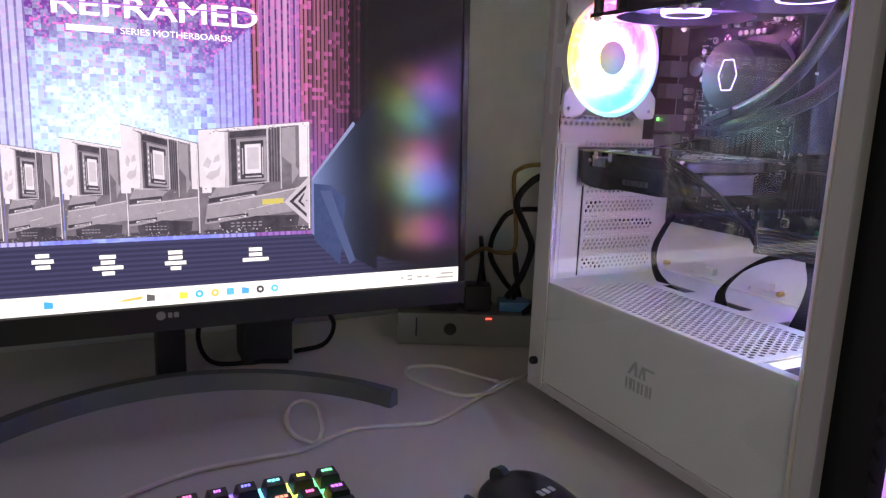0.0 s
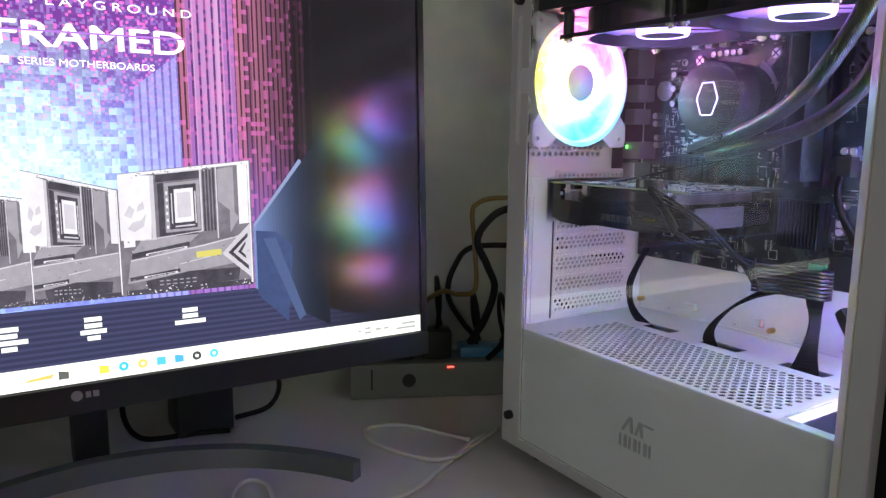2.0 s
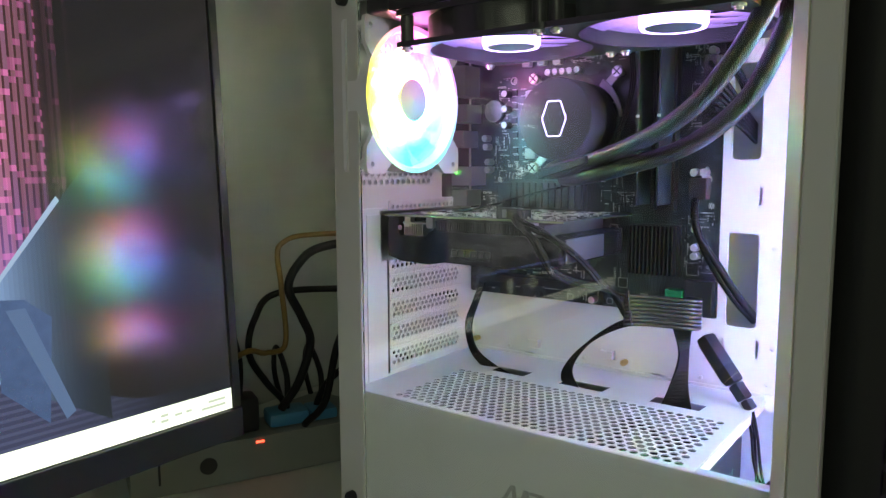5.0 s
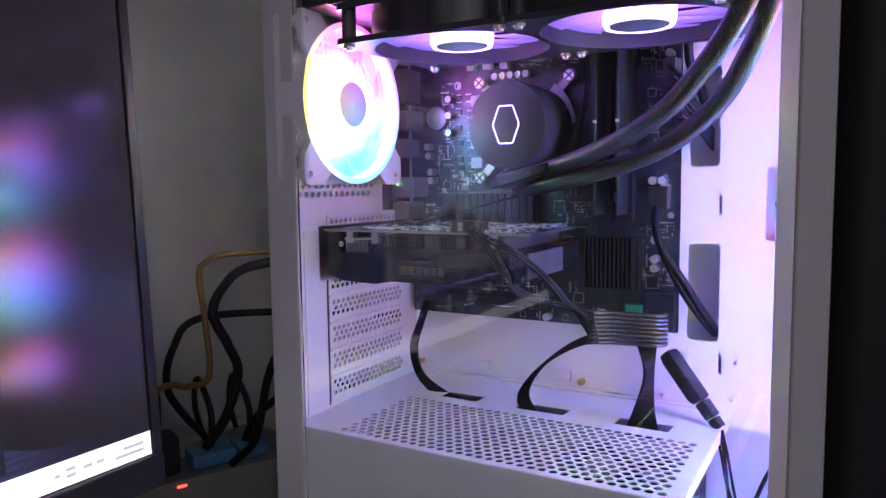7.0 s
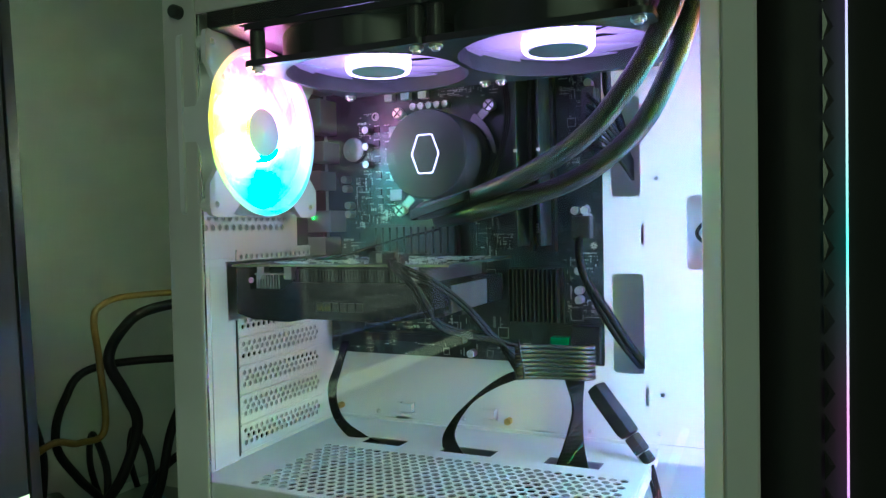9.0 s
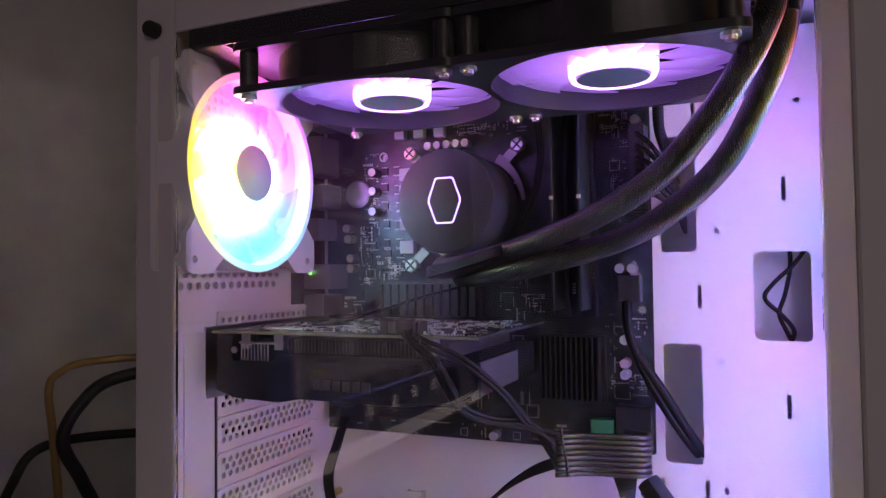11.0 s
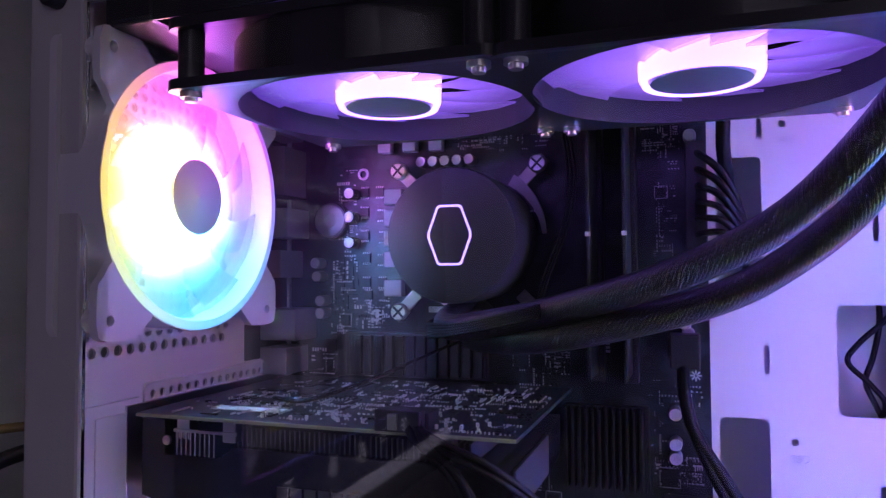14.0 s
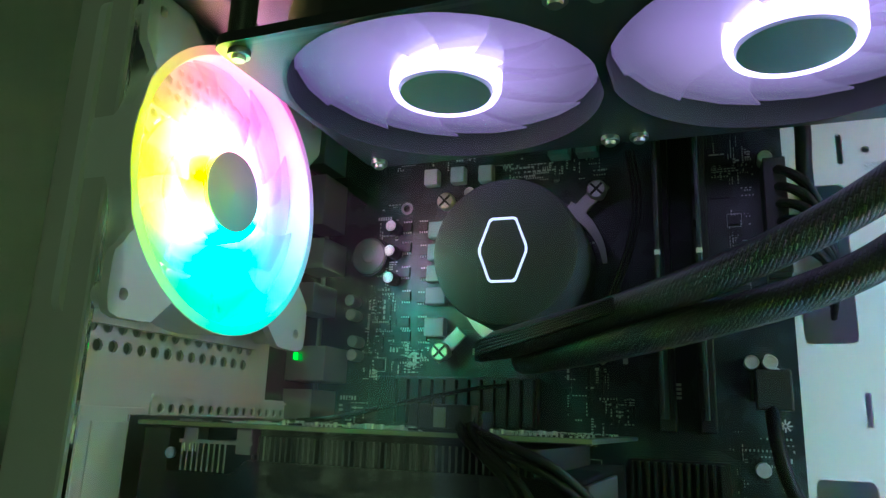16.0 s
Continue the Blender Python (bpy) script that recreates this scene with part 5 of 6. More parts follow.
    violet = mix_(thin, (0.09, 0.03, 0.14), mix_(ribs, (0.26, 0.09, 0.33), (0.48, 0.26, 0.48)))
    violet = mix_(math_("MULTIPLY", signs, 0.25), violet, (0.75, 0.16, 0.48))
    ember = mix_(rows_, (0.06, 0.02, 0.03), mix_(ribs, (0.13, 0.05, 0.11), (0.33, 0.11, 0.20)))
    ember = mix_(math_("MULTIPLY", math_("GREATER_THAN", cells(150, 90, 8.0), 0.80), 0.55), ember, (0.62, 0.13, 0.42))
    left_t = math_("MULTIPLY", math_("GREATER_THAN", u, 0.585), math_("LESS_THAN", v, math_("ADD", 0.66, math_("MULTIPLY", math_("SUBTRACT", u, 0.585), 1.4))))
    col = mix_(math_("MULTIPLY", left_t, 0.65), col, mix_(thin, (0.14, 0.12, 0.38), (0.36, 0.32, 0.72)))
    col = mix_(math_("GREATER_THAN", u, 0.640), col, ember)
    col = mix_(math_("MULTIPLY", math_("GREATER_THAN", u, 0.652), math_("LESS_THAN", u, 0.715)), col, violet)
    far_left = math_("LESS_THAN", u, 0.345)
    col = mix_(math_("MULTIPLY", far_left, 0.75), col, mix_(thin, (0.18, 0.14, 0.36), (0.48, 0.44, 0.70)))
    low = math_("SUBTRACT", 1.0, smooth_(v, 0.25, 0.62))
    col = mix_(math_("MULTIPLY", math_("MULTIPLY", low, math_("GREATER_THAN", u, 0.640)), 0.55), col, (0.20, 0.10, 0.45))
    # the dark side
    dark = smooth_(math_("ADD", u, math_("MULTIPLY", ribs, 0.03)), 0.745, 0.835)
    col = mix_(dark, col, (0.010, 0.008, 0.010))
    col = mix_(math_("SUBTRACT", 1.0, smooth_(u, 0.05, 0.24)), col, (0.010, 0.008, 0.010))
    # floor with fine lines
    line = math_("GREATER_THAN", math_("FRACT", math_("MULTIPLY", v, 75.0)), 0.55)
    floor_c = mix_(line, (0.030, 0.029, 0.070), (0.044, 0.043, 0.10))
    floor_c = mix_(smooth_(u, 0.74, 0.95), floor_c, (0.008, 0.008, 0.013))
    below = math_("LESS_THAN", v, math_("SUBTRACT", 0.175, math_("MULTIPLY", smooth_(u, 0.73, 0.9), 0.10)))
    col = mix_(below, col, floor_c)
    l.new(col, b.inputs["Emission Color"])
    b.inputs["Emission Strength"].default_value = SCREEN_GAIN
    b.inputs["Specular IOR Level"].default_value = 0.5
    return m


def lit(name, colour, gain=1.0, grain=0.0):
    """One colour of the lit picture, with the picture's own grain."""
    m = glow(name, colour, SCREEN_GAIN * gain, (0.012, 0.012, 0.014))
    n, l = nodes_of(m)
    b = n["Principled BSDF"]
    b.inputs["Specular IOR Level"].default_value = 0.5
    b.inputs["Roughness"].default_value = 0.16
    if grain:
        tc, a, c, x = n.new("ShaderNodeTexCoord"), n.new("ShaderNodeTexNoise"), n.new("ShaderNodeTexNoise"), n.new("ShaderNodeMix")
        x.data_type = "RGBA"
        a.inputs["Scale"].default_value, c.inputs["Scale"].default_value = 28, 160
        k = n.new("ShaderNodeMath")
        k.operation = "ADD"
        r = n.new("ShaderNodeMapRange")
        r.inputs["From Min"].default_value, r.inputs["From Max"].default_value = 0.75, 1.25
        for t in (a, c):
            l.new(tc.outputs["Object"], t.inputs["Vector"])
        l.new(a.outputs["Fac"], k.inputs[0])
        l.new(c.outputs["Fac"], k.inputs[1])
        l.new(k.outputs[0], r.inputs["Value"])
        l.new(r.outputs["Result"], x.inputs["Factor"])
        x.inputs["A"].default_value = (*(v * (1 - grain) for v in colour), 1)
        x.inputs["B"].default_value = (*(min(1, v * (1 + grain)) for v in colour), 1)
        l.new(x.outputs["Result"], b.inputs["Emission Color"])
    return m


monitor = thing("monitor", (-0.1, -0.36, Z0), "large black flat monitor showing a bright purple city wallpaper", "monitor")
bm = B()
uv = bm.loops.layers.uv.verify()
q = [bm.verts.new((SX, y, z)) for y, z in ((SY0, SZ0), (SY1, SZ0), (SY1, SZ1), (SY0, SZ1))]
f = bm.faces.new(q)
for lp, c in zip(f.loops, ((0, 0), (1, 0), (1, 1), (0, 1))):
    lp[uv].uv = c
screen = part("screen", bm, picture_mat(), monitor, "lit screen with a purple city wallpaper")
part("bezel", box(B(), SX - 0.012, SX - 0.0008, SY0 - 0.008, SY1 + 0.008, SZ0 - 0.0005, SZ1 + 0.009, 0.0015), BEZEL, monitor)
bm = B()
box(bm, SX - 0.0007, SX + 0.0012, SY0 - 0.008, SY0 - 0.0012, SZ0, SZ1 + 0.009, 0.0004)
box(bm, SX - 0.0007, SX + 0.0012, SY1 + 0.0012, SY1 + 0.008, SZ0, SZ1 + 0.009, 0.0004)
box(bm, SX - 0.0007, SX + 0.0012, SY0 - 0.0012, SY1 + 0.0012, SZ1 + 0.0012, SZ1 + 0.009, 0.0004)
part("rim", bm, BEZEL, monitor)
part("chin", box(B(), SX - 0.014, SX + 0.003, SY0 - 0.008, SY1 + 0.008, SZ0 - 0.024, SZ0 - 0.0008, 0.0015), BEZEL, monitor)
bm = B()
box(bm, SX - 0.04, SX - 0.012, SY0 + 0.06, SY1 - 0.06, SZ0 - 0.005, SZ1 - 0.06, 0.008)
part("back_shell", bm, BLACK_PLASTIC, monitor, smooth=True)
mk = mat("silver_print", (0.4, 0.4, 0.4), 0.4, 0.3)
part("round_mark", cyl(B(), (SX + 0.003, -0.3645, 0.0885), (1, 0, 0), 0.0040, 0.0004, 24), mk, monitor)
for y, w in ((-0.3585, 0.0036), (-0.3535, 0.0042)):
    part("maker_mark", box(B(), SX + 0.003, SX + 0.0034, y, y + w, 0.0862, 0.0908), mk, monitor)

# neck and crescent foot
part("neck", box(B(), -0.192, -0.166, -0.363, -0.333, Z0 + 0.004, 0.20, 0.006), BLACK_PLASTIC, monitor, smooth=True)
ARC_C, ARC_R = (0.084, -0.350), 0.2275
bm = B()
rows = []
for k in range(49):
    a = radians(180 - 60 + 120 * k / 48)
    c, s = math.cos(a), math.sin(a)
    h = 0.020 - 0.003 * abs(k - 24) / 24
    row = []
    for r, z in ((ARC_R - 0.006, 0.0), (ARC_R + 0.007, 0.0), (ARC_R + 0.006, h), (ARC_R - 0.0045, h - 0.001)):
        row.append(bm.verts.new((ARC_C[0] + r * c, ARC_C[1] - r * s, Z0 + z)))
    rows.append(row)
for a, b in zip(rows, rows[1:]):
    for k in range(4):
        bm.faces.new((a[k], a[(k + 1) % 4], b[(k + 1) % 4], b[k]))
bm.faces.new(rows[0][::-1])
bm.faces.new(rows[-1])
bmesh.ops.recalc_face_normals(bm, faces=bm.faces)
part("crescent_foot", bm, STAND_GREY, monitor, "dark grey crescent foot", smooth=True)

# what the screen shows
BOARD_LIGHT, BOARD_MID, BOARD_DARK = lit("picture_silver", (0.62, 0.56, 0.64), 1.0, 0.07), lit("picture_grey", (0.145, 0.125, 0.155), 1.0, 0.2), lit("picture_charcoal", (0.055, 0.047, 0.064), 1.0, 0.3)
BOARD_PALE = lit("picture_pale_grey", (0.46, 0.41, 0.48), 1.0, 0.07)
BOARD_SOFT = lit("picture_soft_grey", (0.27, 0.24, 0.285), 1.0, 0.09)
BAR, TEXT, PINKISH = lit("taskbar_white", (0.92, 0.88, 0.84)), lit("picture_text", (0.95, 0.92, 0.85)), lit("title_white", (1.0, 0.93, 1.0), 1.1)
BLUE_A, BLUE_B = lit("picture_blue", (0.04, 0.055, 0.14), 1.0, 0.1), lit("picture_deep_blue", (0.06, 0.08, 0.18))


def flat(name, pts, level, material, label=""):
    bm = B()
    bm.faces.new([bm.verts.new((SX + 0.00025 * level, y, z)) for y, z in pts])
    return part(name, bm, material, screen, label)


def flats(name, polys, level, material, kind=""):
    if kind:
        bm = B()
        for pts in polys:
            bm.faces.new([bm.verts.new((SX + 0.00025 * level, y, z)) for y, z in pts])
        part(name, bm, material, screen, kind=kind)
    else:
        for pts in polys:
            flat(name, pts, level, material)


for k in range(24):
    ya, yb = -0.224 + 0.0028 * k, -0.224 + 0.0028 * (k + 1)
    fall = (1 - k / 24) ** 2.6
    flat("picture_slope", [(ya, 0.156 - 0.6 * (ya + 0.224)), (yb, 0.156 - 0.6 * (yb + 0.224)), (yb, 0.207 + 1.25 * (yb + 0.224)), (ya, 0.207 + 1.25 * (ya + 0.224))], 1, lit("picture_haze_blue", (0.010 + 0.13 * fall, 0.011 + 0.17 * fall, 0.018 + 0.36 * fall)))
flat("picture_slope", [(-0.222, 0.150), (-0.196, 0.124), (-0.190, 0.190), (-0.205, 0.203), (-0.222, 0.205)], 2, BLUE_A)
flat("picture_slope", [(-0.216, 0.198), (-0.205, 0.198), (-0.180, 0.128), (-0.186, 0.124)], 3, BLUE_B)
flat("picture_beam", [(-0.224, 0.2105), (-0.224, 0.207), (-0.180, 0.262), (-0.182, 0.265)], 4, lit("picture_beam", (0.20, 0.23, 0.40)))
random.seed(21)
for y0, y1, z1, z1b in ((-0.522, -0.480, 0.240, 0.238), (-0.478, -0.438, 0.240, 0.233), (-0.436, -0.387, 0.246, 0.237), (-0.390, -0.328, 0.258, 0.242), (-0.327, -0.2265, 0.254, 0.264)):
    w, zb = y1 - y0, 0.160
    flat("picture_board", [(y0, zb), (y1 + 0.0015, zb), (y1 + 0.0015, z1b), (y0, z1)], 5, BOARD_MID, "picture of a circuit board")


    def px(a, b):
        return (y0 + w * a, zb + (z1 + (z1b - z1) * a - zb) * b)
    def quad(a0, b0, a1, b1, lean=0.0):
        return [px(a0, b0), px(a1, b0 + lean), px(a1, b1 + lean), px(a0, b1)]

    # rear cover with its dark mark, rails and the edge strip
    flats("picture_light_panel", [[px(0.0, 0.46), px(0.22, 0.44), px(0.24, 0.96), px(0.0, 0.99)], quad(0.905, 0.50, 0.985, 0.985), quad(0.02, 0.40, 0.10, 0.47)], 6, BOARD_LIGHT)
    flats("picture_rail", [quad(0.225, 0.44, 0.255, 0.96), quad(0.60, 0.47, 0.615, 0.97), quad(0.725, 0.40, 0.735, 0.97)], 7, BOARD_PALE)
    flats("picture_dark_panel", [quad(0.27, 0.90, 0.60, 0.965), quad(0.28, 0.46, 0.325, 0.89), quad(0.30, 0.455, 0.58, 0.485)], 7, BOARD_DARK)
    flats("picture_mark", [[px(0.05, 0.55), px(0.10, 0.52), px(0.17, 0.56), px(0.19, 0.66), px(0.15, 0.61), px(0.09, 0.60)], [px(0.03, 0.66), px(0.08, 0.63), px(0.11, 0.70), px(0.07, 0.74)], [px(0.12, 0.68), px(0.18, 0.70), px(0.17, 0.76), px(0.13, 0.73)]], 8, BOARD_PALE)
    # socket: frame, lever and plate
    flats("picture_panel", [quad(0.33, 0.49, 0.595, 0.885)], 7, BOARD_SOFT)
    flats("picture_socket_rim", [quad(0.36, 0.51, 0.57, 0.86)], 8, BOARD_DARK)
    flats("picture_socket", [quad(0.40, 0.56, 0.545, 0.83)], 9, BOARD_LIGHT)
    flats("picture_socket_inner", [quad(0.42, 0.60, 0.525, 0.80)], 10, BOARD_PALE)
    flats("picture_lever", [quad(0.375, 0.555, 0.385, 0.80), quad(0.555, 0.545, 0.565, 0.80), quad(0.40, 0.525, 0.55, 0.537)], 9, BOARD_PALE)
    flats("picture_pin", [quad(0.337, 0.52 + 0.055 * k, 0.352, 0.545 + 0.055 * k) for k in range(6)], 8, BOARD_LIGHT)
    # memory slots and the faceted cover
    flats("picture_slot", [quad(0.622 + 0.026 * k, 0.47, 0.637 + 0.026 * k, 0.965) for k in range(4)], 9, BOARD_DARK)
    flats("picture_cover", [[px(0.74, 0.56), px(0.74, 0.955), px(0.90, 0.965), px(0.90, 0.54), px(0.83, 0.44)]], 7, BOARD_SOFT)
    flats("picture_facet", [[px(0.74, 0.56), px(0.83, 0.44), px(0.83, 0.62), px(0.74, 0.70)], [px(0.87, 0.60), px(0.90, 0.56), px(0.90, 0.965), px(0.87, 0.965)]], 8, BOARD_MID)
    # slanted heat sinks with their slots
    flats("picture_heat_sink", [[px(0.06, 0.33), px(0.50, 0.39), px(0.60, 0.47), px(0.14, 0.44)], [px(0.03, 0.10), px(0.98, 0.20), px(0.98, 0.42), px(0.60, 0.36), px(0.06, 0.29)]], 6, BOARD_SOFT)
    flats("picture_sink_face", [[px(0.07, 0.30), px(0.50, 0.36), px(0.50, 0.40), px(0.07, 0.345)], [px(0.05, 0.12), px(0.42, 0.16), px(0.42, 0.19), px(0.05, 0.15)], [px(0.18, 0.03), px(0.88, 0.05), px(0.90, 0.15), px(0.50, 0.16), px(0.16, 0.11)]], 7, BOARD_DARK)
    flats("picture_slot_line", [quad(0.17, 0.318, 0.48, 0.335, 0.03), quad(0.15, 0.135, 0.40, 0.150, 0.02)], 8, BOARD_LIGHT)
    flats("picture_slot_core", [quad(0.19, 0.322, 0.46, 0.329, 0.03), quad(0.17, 0.139, 0.38, 0.146, 0.02)], 9, BOARD_DARK)
    flats("picture_highlight", [[px(0.06, 0.292), px(0.60, 0.362), px(0.98, 0.422), px(0.98, 0.410), px(0.60, 0.350), px(0.06, 0.282)], [px(0.14, 0.44), px(0.60, 0.47), px(0.60, 0.478), px(0.14, 0.448)], quad(0.27, 0.962, 0.60, 0.974), [px(0.42, 0.22), px(0.66, 0.26), px(0.66, 0.268), px(0.42, 0.228)]], 8, BOARD_PALE)
    flats("picture_print", [quad(0.26 + 0.05 * k, 0.065 + 0.03 * j, 0.29 + 0.05 * k, 0.075 + 0.03 * j) for k in range(6) for j in range(2)], 8, BOARD_SOFT)
    flats("picture_edge", [quad(0.0, 0.972, 1.0, 0.995), quad(0.985, 0.02, 1.0, 0.98)], 10, BOARD_LIGHT)
    flats("picture_rubble_bed", [quad(0.02, 0.0, 1.0, 0.045)], 7, BOARD_DARK)
    bits = []
    for _ in range(150):
        a, b = random.uniform(0.02, 0.97), random.choice((random.uniform(0.0, 0.045), random.uniform(0.0, 0.045), random.uniform(0.95, 0.985), random.uniform(0.0, 0.45)))
        s, t = random.uniform(0.004, 0.014), random.uniform(0.003, 0.010)
        bits.append([px(a, b), px(a + s, b), px(a + s, b + t), px(a, b + t)])
    flats("picture_speckle", bits[::2], 11, BOARD_LIGHT, "stuff")
    flats("picture_speckle", bits[1::2], 11, BOARD_DARK, "stuff")
flat("picture_name_plate", [(-0.272, 0.186), (-0.252, 0.187), (-0.252, 0.192), (-0.272, 0.191)], 11, lit("picture_yellow", (0.5, 0.42, 0.12)))
flat("picture_emblem", [(-0.2515, 0.188), (-0.2275, 0.166), (-0.2275, 0.212)], 11, BOARD_PALE)
flats("picture_triangle", [[(-0.2465, 0.1885), (-0.2300, 0.173), (-0.2300, 0.1765), (-0.2425, 0.1885)], [(-0.2465, 0.1885), (-0.2300, 0.204), (-0.2300, 0.2005), (-0.2425, 0.1885)], [(-0.2385, 0.1885), (-0.2320, 0.1825), (-0.2320, 0.1850), (-0.2355, 0.1885), (-0.2320, 0.1945), (-0.2320, 0.197)]], 12, BOARD_DARK)

# unreadable and product names stay plain bars
for yc, zc, rows_ in ((-0.508, 0.146, (0.012, 0.02, 0.014)), (-0.454, 0.146, (0.010, 0.016, 0.011)), (-0.405, 0.1425, (0.013, 0.011, 0.024, 0.010)), (-0.350, 0.1435, (0.012, 0.012, 0.018, 0.009)), (-0.279, 0.1425, (0.012, 0.012, 0.024))):
    for k, w in enumerate(rows_):
        flat("name_bar", [(yc - w / 2, zc - 0.0048 * k), (yc + w / 2, zc - 0.0048 * k), (yc + w / 2, zc - 0.0048 * k + 0.0034), (yc - w / 2, zc - 0.0048 * k + 0.0034)], 6, TEXT)

lettering("title", "REFRAMED", 0.0245, at_x(SX + 0.0025) @ Matrix.Translation((-0.4385, 0.3445, 0)), PINKISH, screen, 0.0001, width=0.162)
lettering("title", "REFRAMED", 0.0245, at_x(SX + 0.0027) @ Matrix.Translation((-0.4375, 0.3450, 0)), PINKISH, screen, 0.00005, width=0.162)
flat("title_cut", [(-0.44, 0.3532), (-0.274, 0.3562), (-0.274, 0.3575), (-0.44, 0.3545)], 12, lit("title_cut_purple", (0.36, 0.14, 0.55)))
lettering("subtitle", "SERIES MOTHERBOARDS", 0.0072, at_x(SX + 0.0025) @ Matrix.Translation((-0.386, 0.3315, 0)), PINKISH, screen, 0.0001, width=0.090)
flat("maker_bar", [(-0.426, 0.3318), (-0.391, 0.3318), (-0.391, 0.3366), (-0.426, 0.3366)], 6, PINKISH)
lettering("headline", "NEXT PLAYGROUND", 0.0084, at_x(SX + 0.0025) @ Matrix.Translation((-0.4275, 0.3735, 0)), PINKISH, screen, 0.0001, spacing=1.5, width=0.160)

# taskbar with its small signs
flat("taskbar", [(SY0, SZ0), (SY1, SZ0), (SY1, 0.1135), (SY0, 0.1135)], 2, BAR, "white taskbar along the screen's foot")
sign_colours = [(0.05, 0.35, 0.75), (0.75, 0.45, 0.12), (0.1, 0.1, 0.1), (0.6, 0.6, 0.75), (0.95, 0.7, 0.08), (0.05, 0.45, 0.65), (0.75, 0.5, 0.12), (0.1, 0.45, 0.8), (0.08, 0.35, 0.75), (0.06, 0.06, 0.07), (0.1, 0.5, 0.8)]
for k, c in enumerate(sign_colours):
    yc = -0.452 if k == 0 else (-0.388 if k == 1 else -0.372 + 0.0138 * (k - 2))
    m = lit("sign_colour", c)
    if k in (5, 6, 9, 10):
        flat("taskbar_sign", [(yc + a, 0.1056 + b) for a, b in disc(0, 0, 0.0036, 16)], 4, m)
        flat("taskbar_sign_centre", [(yc + a, 0.1056 + b) for a, b in disc(0, 0, 0.0015, 12)], 5, BAR)
    elif k == 1:
        flat("taskbar_sign", [(yc - 0.010, 0.1035), (yc + 0.008, 0.1045), (yc + 0.010, 0.1075), (yc - 0.006, 0.1055)], 4, m)
    else:
        flat("taskbar_sign", [(yc - 0.0034, 0.1024), (yc + 0.0034, 0.1024), (yc + 0.0034, 0.1088 if k % 2 else 0.1076), (yc - 0.0034, 0.1088)], 4, m)
grey_sign = lit("clock_grey", (0.35, 0.34, 0.33))
for a, b, z in ((-0.130, -0.127, 0.1055), (-0.123, -0.117, 0.1075), (-0.123, -0.117, 0.1035), (-0.112, -0.106, 0.1055), (-0.103, -0.098, 0.1055), (-0.084, -0.069, 0.1075), (-0.090, -0.069, 0.1032)):
    flat("clock_bar", [(a, z - 0.001), (b, z - 0.001), (b, z + 0.001), (a, z + 0.001)], 4, grey_sign)

# the display leans back a little on its neck
lean = Matrix.Translation(Vector((SX, -0.36, 0.2655)) - BASE[monitor.name]) @ pose(0, 0, 0, 0, -2.5, 0) @ Matrix.Translation(BASE[monitor.name] - Vector((SX, -0.36, 0.2655)))
for piece in monitor.children:
    if piece.name.split(".")[0] not in ("neck", "crescent_foot"):
        piece.matrix_basis = lean

# ---- on the desk ----
lead = thing("desk_cable", (0, -0.2, Z0), "pale grey cable looped loosely on the desk", "cable")
r = 0.0021
zc = Z0 + r
part("cord", sweep([(0.075, -0.43, zc), (0.051, -0.401, zc), (0.033, -0.352, zc), (0.031, -0.300, zc), (0.030, -0.262, zc), (0.008, -0.212, zc), (0.016, -0.165, zc), (0.020, -0.129, zc), (-0.008, -0.075, zc), (-0.034, -0.027, zc + 0.002), (-0.048, 0.0, zc)], r, 10, 10), PALE_CABLE, lead)
part("cord_loop", sweep([(-0.052, 0.020, zc), (-0.024, -0.040, zc), (-0.012, -0.063, zc + 0.0045), (-0.030, -0.082, zc), (-0.085, -0.107, zc), (-0.117, -0.101, zc), (-0.122, -0.085, zc), (-0.108, -0.058, zc), (-0.070, -0.036, zc), (-0.036, -0.028, zc + 0.0045)], r, 10, 10), PALE_CABLE, lead)
part("cord_fold", sweep([(0.030, -0.252, zc + 0.004), (0.0, -0.262, zc), (-0.035, -0.261, zc), (-0.066, -0.248, zc), (-0.073, -0.234, zc), (-0.058, -0.225, zc), (-0.03, -0.229, zc), (0.0, -0.236, zc), (0.028, -0.248, zc + 0.0042)], r, 10, 10), PALE_CABLE, lead)

mouse = thing("computer_mouse", (0.199, -0.1465, Z0), "black computer mouse with a pale printed mark", "mouse")
bm = B()
bmesh.ops.create_uvsphere(bm, u_segments=32, v_segments=20, radius=1.0)
mm = Matrix.Translation((0.203, -0.138, Z0 + 0.0012)) @ pose(0, 0, 0, 0, 0, 12) @ Matrix.Scale(0.97, 4)
for v in list(bm.verts):
    x, y, z = v.co
    w = 0.033 * (1 - 0.10 * math.cos(x * 2.6)) * (1 + 0.06 * x)
    zz = max(z, 0.0) ** 0.85 * 0.040 * (1 - 0.28 * max(-x, 0) ** 2) + (0 if z >= 0 else z * 0.001)
    v.co = mm @ Vector((x * 0.056, y * w * 0.94, zz * 0.92))
body = part("shell", bm, BLACK_PLASTIC, mouse, smooth=True)
part("wheel", cyl(B(), mm @ Vector((-0.034, -0.009, 0.024)), (mm.to_3x3() @ Vector((0, 1, 0))), 0.0085, 0.007, 24), BLACK_PLASTIC, mouse, smooth=True)
part("side_strip", box(B(), -0.045, 0.01, -0.0335, -0.0285, 0.008, 0.0135, 0.002, mm), mat("blue_black", (0.02, 0.05, 0.09), 0.3), mouse)
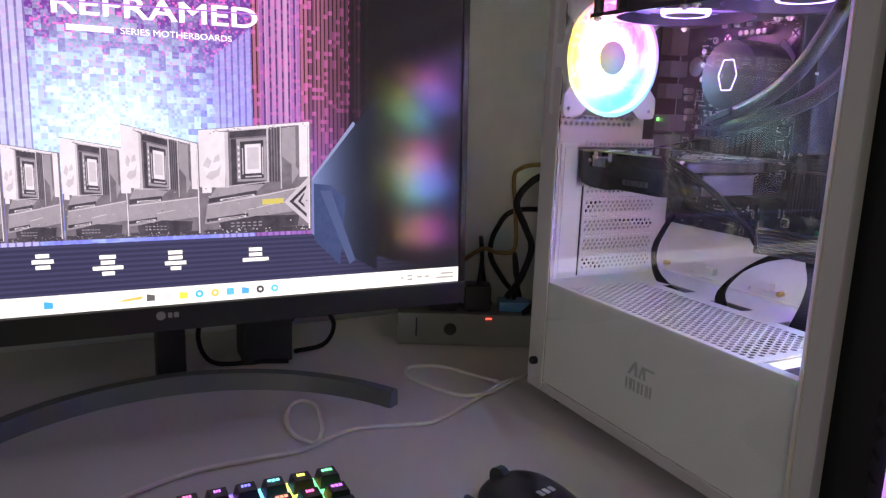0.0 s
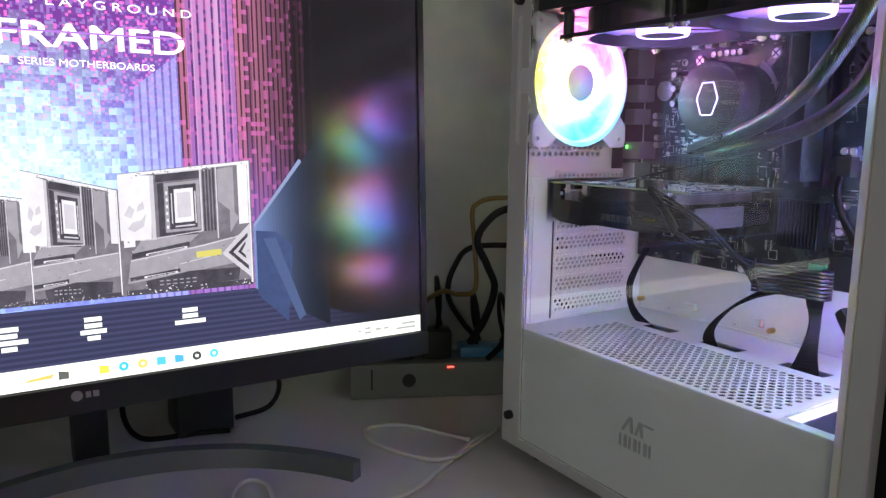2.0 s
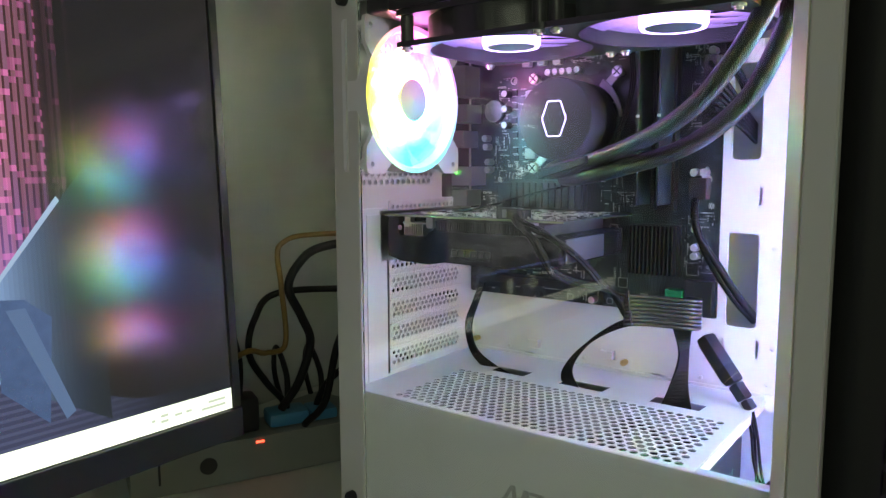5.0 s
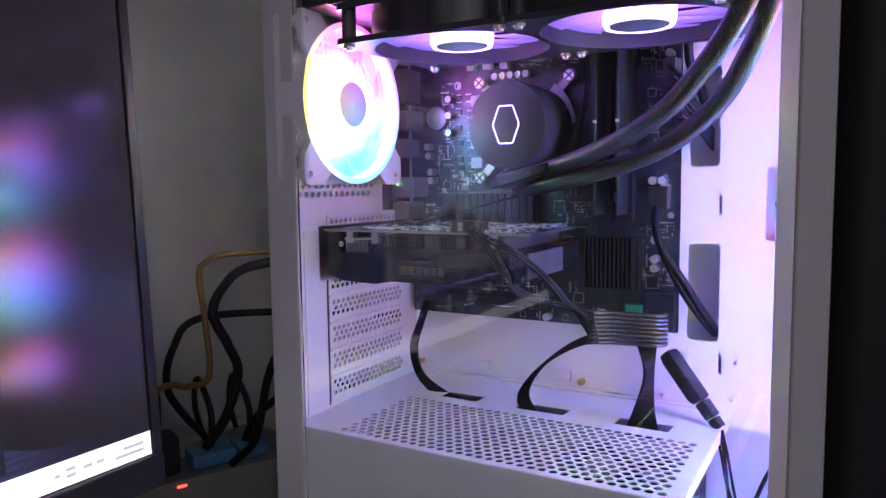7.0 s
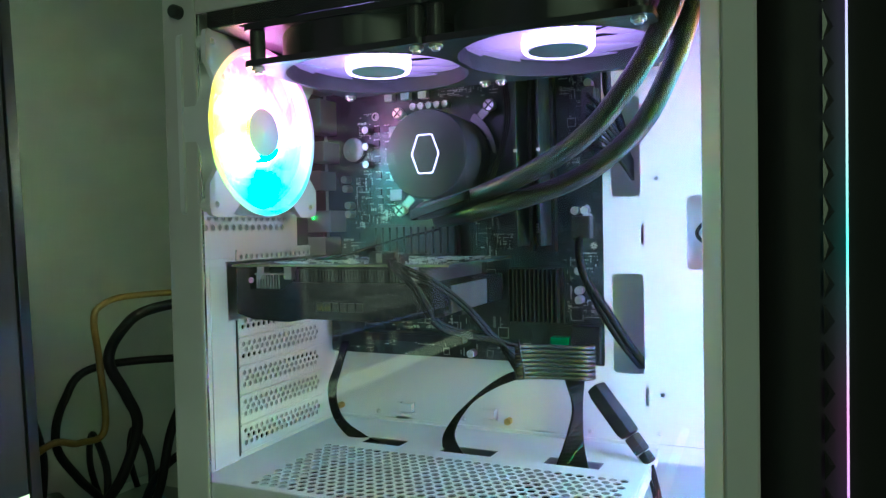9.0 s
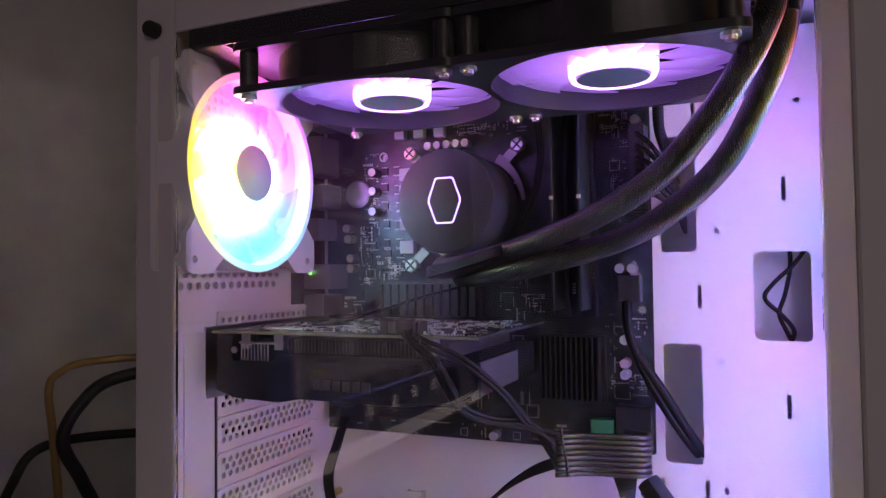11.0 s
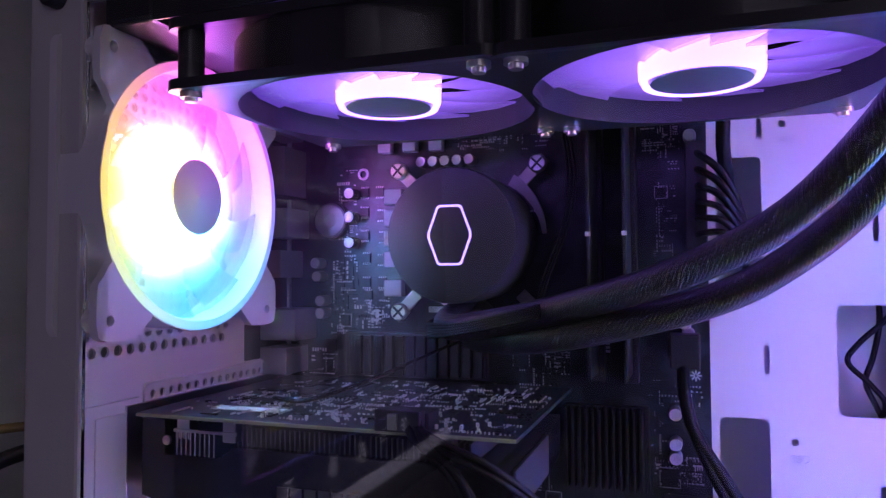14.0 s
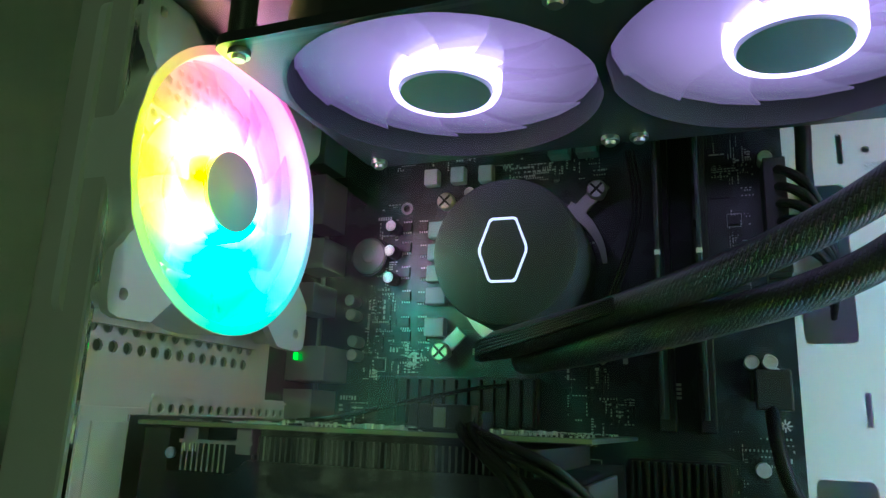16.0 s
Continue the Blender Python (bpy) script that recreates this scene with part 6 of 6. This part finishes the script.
for k in range(3):
    part("printed_mark", box(B(), 0.012 + 0.0002 * k, 0.0185, -0.0145 + 0.0055 * k, -0.011 + 0.0055 * k, 0.0362, 0.0368, 0, mm), SILK, mouse)

keyboard = thing("keyboard", (0.19, -0.36, Z0), "black keyboard with rainbow backlit keys", "keyboard")
part("case", box(B(), 0.108, 0.245, -0.62, -0.2575, Z0, Z0 + 0.018, 0.003), BLACK_PLASTIC, keyboard)
import colorsys
for row in range(6):
    for col in range(18):
        y = -0.269 - 0.0197 * col
        x = 0.1215 + 0.0200 * row + (0.004 if row else 0)
        cap = lathe(B(), [(0.0118, 0.0), (0.0092, 0.0085), (0.0085, 0.009), (0, 0.0086)], 4, Matrix.Translation((x, y, Z0 + 0.0205)) @ pose(0, 0, 0, 0, 0, 45))
        key = part("key", cap, BLACK_PLASTIC, keyboard)
hues = [glow("key_light", colorsys.hsv_to_rgb(h, 0.85, 1.0), 1.3) for h in (0.38, 0.17, 0.52, 0.67, 0.76, 0.94, 0.02, 0.09, 0.2)]
for k in range(18):
    y1 = -0.2592 - 0.0197 * k
    part("backlight", box(B(), 0.1095, 0.2435, y1 - 0.0197, y1, Z0 + 0.018, Z0 + 0.0192), hues[k % 9], keyboard, "coloured light between the keys")
for row in range(2):
    for col in range(7):
        y = -0.269 - 0.0197 * col
        x = 0.1195 + 0.024 * row
        w = (0.0085, 0.006, 0.009, 0.007, 0.005, 0.006, 0.005)[col]
        for k in range(3):
            part("key_legend", box(B(), x - 0.0014, x + 0.0014, y - w / 2 + k * w / 3, y - w / 2 + (k + 0.75) * w / 3, Z0 + 0.0293, Z0 + 0.0298), hues[(col + 4 * row) % 9], keyboard)

power = thing("power_strip", (-0.19, 0.03, Z0), "off-white power strip, darkened for shade, with plugs and red switch light", "power strip")
sm = Matrix.Translation((-0.192, 0.025, 0)) @ pose(0, 0, 0, 0, 0, -25)
part("housing", box(B(), -0.028, 0.028, -0.098, 0.110, Z0, Z0 + 0.042, 0.004, sm), STRIP_DIM_WHITE, power, smooth=True)
part("switch_light", box(B(), 0.0265, 0.0295, 0.0145, 0.0225, Z0 + 0.0360, Z0 + 0.0378, 0.0006, sm), glow("red_light", (1.0, 0.05, 0.03), 2.2), power, "small red glowing switch")
part("socket_round", cyl(B(), sm @ Vector((0.0275, -0.03, Z0 + 0.022)), sm.to_3x3() @ Vector((1, 0, 0)), 0.008, 0.0015, 20), BLACK_PLASTIC, power)
part("socket_slit", box(B(), 0.0278, 0.0288, -0.074, -0.072, Z0 + 0.012, Z0 + 0.036, 0, sm), BLACK_PLASTIC, power)
for dy, w, h, mt, lab in ((-0.040, 0.017, 0.030, BLACK_PLASTIC, "black mains plug in the power strip"), (0.005, 0.017, 0.034, BLACK_PLASTIC, "black mains plug in the power strip"), (0.052, 0.020, 0.014, BLUE_PLUG, "blue plug in the power strip"), (0.088, 0.014, 0.012, BLUE_PLUG, "blue plug in the power strip")):
    c = sm @ Vector((0.002, dy, Z0 + 0.042))
    pl = thing("mains_plug", tuple(c), lab, "plug", "plugs in the power strip")
    part("plug_body", box(B(), -0.016, 0.016, dy - w, dy + w, Z0 + 0.0424, Z0 + 0.042 + h, 0.004, sm), mt, pl, smooth=True)
    part("plug_cord", sweep([c + Vector((0, 0, h * 0.7)), c + Vector((-0.01, 0.01, h + 0.03)), c + Vector((-0.05, 0.03, h + 0.05)), c + Vector((-0.09, 0.06, 0.02)), c + Vector((-0.095, 0.08, -0.036))], 0.003, 8, 8), CABLE, pl)

adapter = thing("power_adapter", (-0.22, -0.24, Z0), "black box-shaped power adapter behind the monitor", "adapter")
part("box", box(B(), -0.245, -0.195, -0.268, -0.212, Z0, 0.055, 0.004), BLACK_PLASTIC, adapter, smooth=True)
part("cord", sweep([(-0.2, -0.215, 0.03), (-0.205, -0.19, 0.055), (-0.215, -0.175, 0.045), (-0.235, -0.15, 0.012), (-0.225, -0.165, Z0 + 0.006), (-0.215, -0.205, Z0 + 0.004)], 0.0028, 8, 8), CABLE, adapter)
part("cord_loop", sweep([(-0.2, -0.262, 0.04), (-0.205, -0.30, 0.055), (-0.215, -0.315, 0.02), (-0.21, -0.30, Z0 + 0.004), (-0.195, -0.25, Z0 + 0.004), (-0.185, -0.22, Z0 + 0.004)], 0.0028, 8, 8), CABLE, adapter)

tagged(part("network_cable", sweep([(-0.03, 0.150, 0.205), (-0.10, 0.125, 0.217), (-0.150, 0.085, 0.2165), (-0.153, 0.060, 0.211), (-0.152, 0.052, 0.200), (-0.151, 0.055, 0.167), (-0.150, 0.057, 0.113), (-0.152, 0.035, 0.108), (-0.155, 0.010, 0.112), (-0.20, -0.01, 0.07), (-0.26, -0.03, Z0 + 0.003)], 0.0027, 10, 10), YELLOW_CABLE), "yellow network cable behind the computer case", "cable")
for pts, rr in (([(-0.022, 0.135, 0.212), (-0.08, 0.115, 0.214), (-0.120, 0.078, 0.207), (-0.122, 0.052, 0.194), (-0.121, 0.038, 0.173), (-0.118, 0.050, 0.145), (-0.120, 0.062, 0.118), (-0.130, 0.056, 0.08), (-0.15, 0.05, 0.05)], 0.0042),
                ([(-0.022, 0.175, 0.158), (-0.12, 0.15, 0.157), (-0.200, 0.093, 0.153), (-0.202, 0.062, 0.130), (-0.2, 0.052, 0.096), (-0.2, 0.072, 0.062), (-0.205, 0.10, 0.03), (-0.22, 0.12, Z0 + 0.005)], 0.0035),
                ([(-0.022, 0.14, 0.19), (-0.06, 0.13, 0.19), (-0.085, 0.105, 0.165), (-0.095, 0.075, 0.12), (-0.11, 0.07, 0.06), (-0.14, 0.07, 0.03)], 0.0036),
                ([(-0.022, 0.12, 0.10), (-0.07, 0.10, 0.11), (-0.11, 0.09, 0.085), (-0.15, 0.10, 0.05), (-0.19, 0.12, Z0 + 0.005)], 0.0034)):
    tagged(part("mains_cable", sweep(pts, rr, 10, 10), CABLE), "black cable hanging behind the computer case", "cable", "cables behind the case")
hub = thing("network_box", (-0.21, 0.14, Z0), "small pale plastic box, darkened for shade, by the power strip", "network box")
part("shell", box(B(), -0.25, -0.17, 0.115, 0.19, Z0, Z0 + 0.03, 0.004), STRIP_DIM_WHITE, hub, smooth=True)
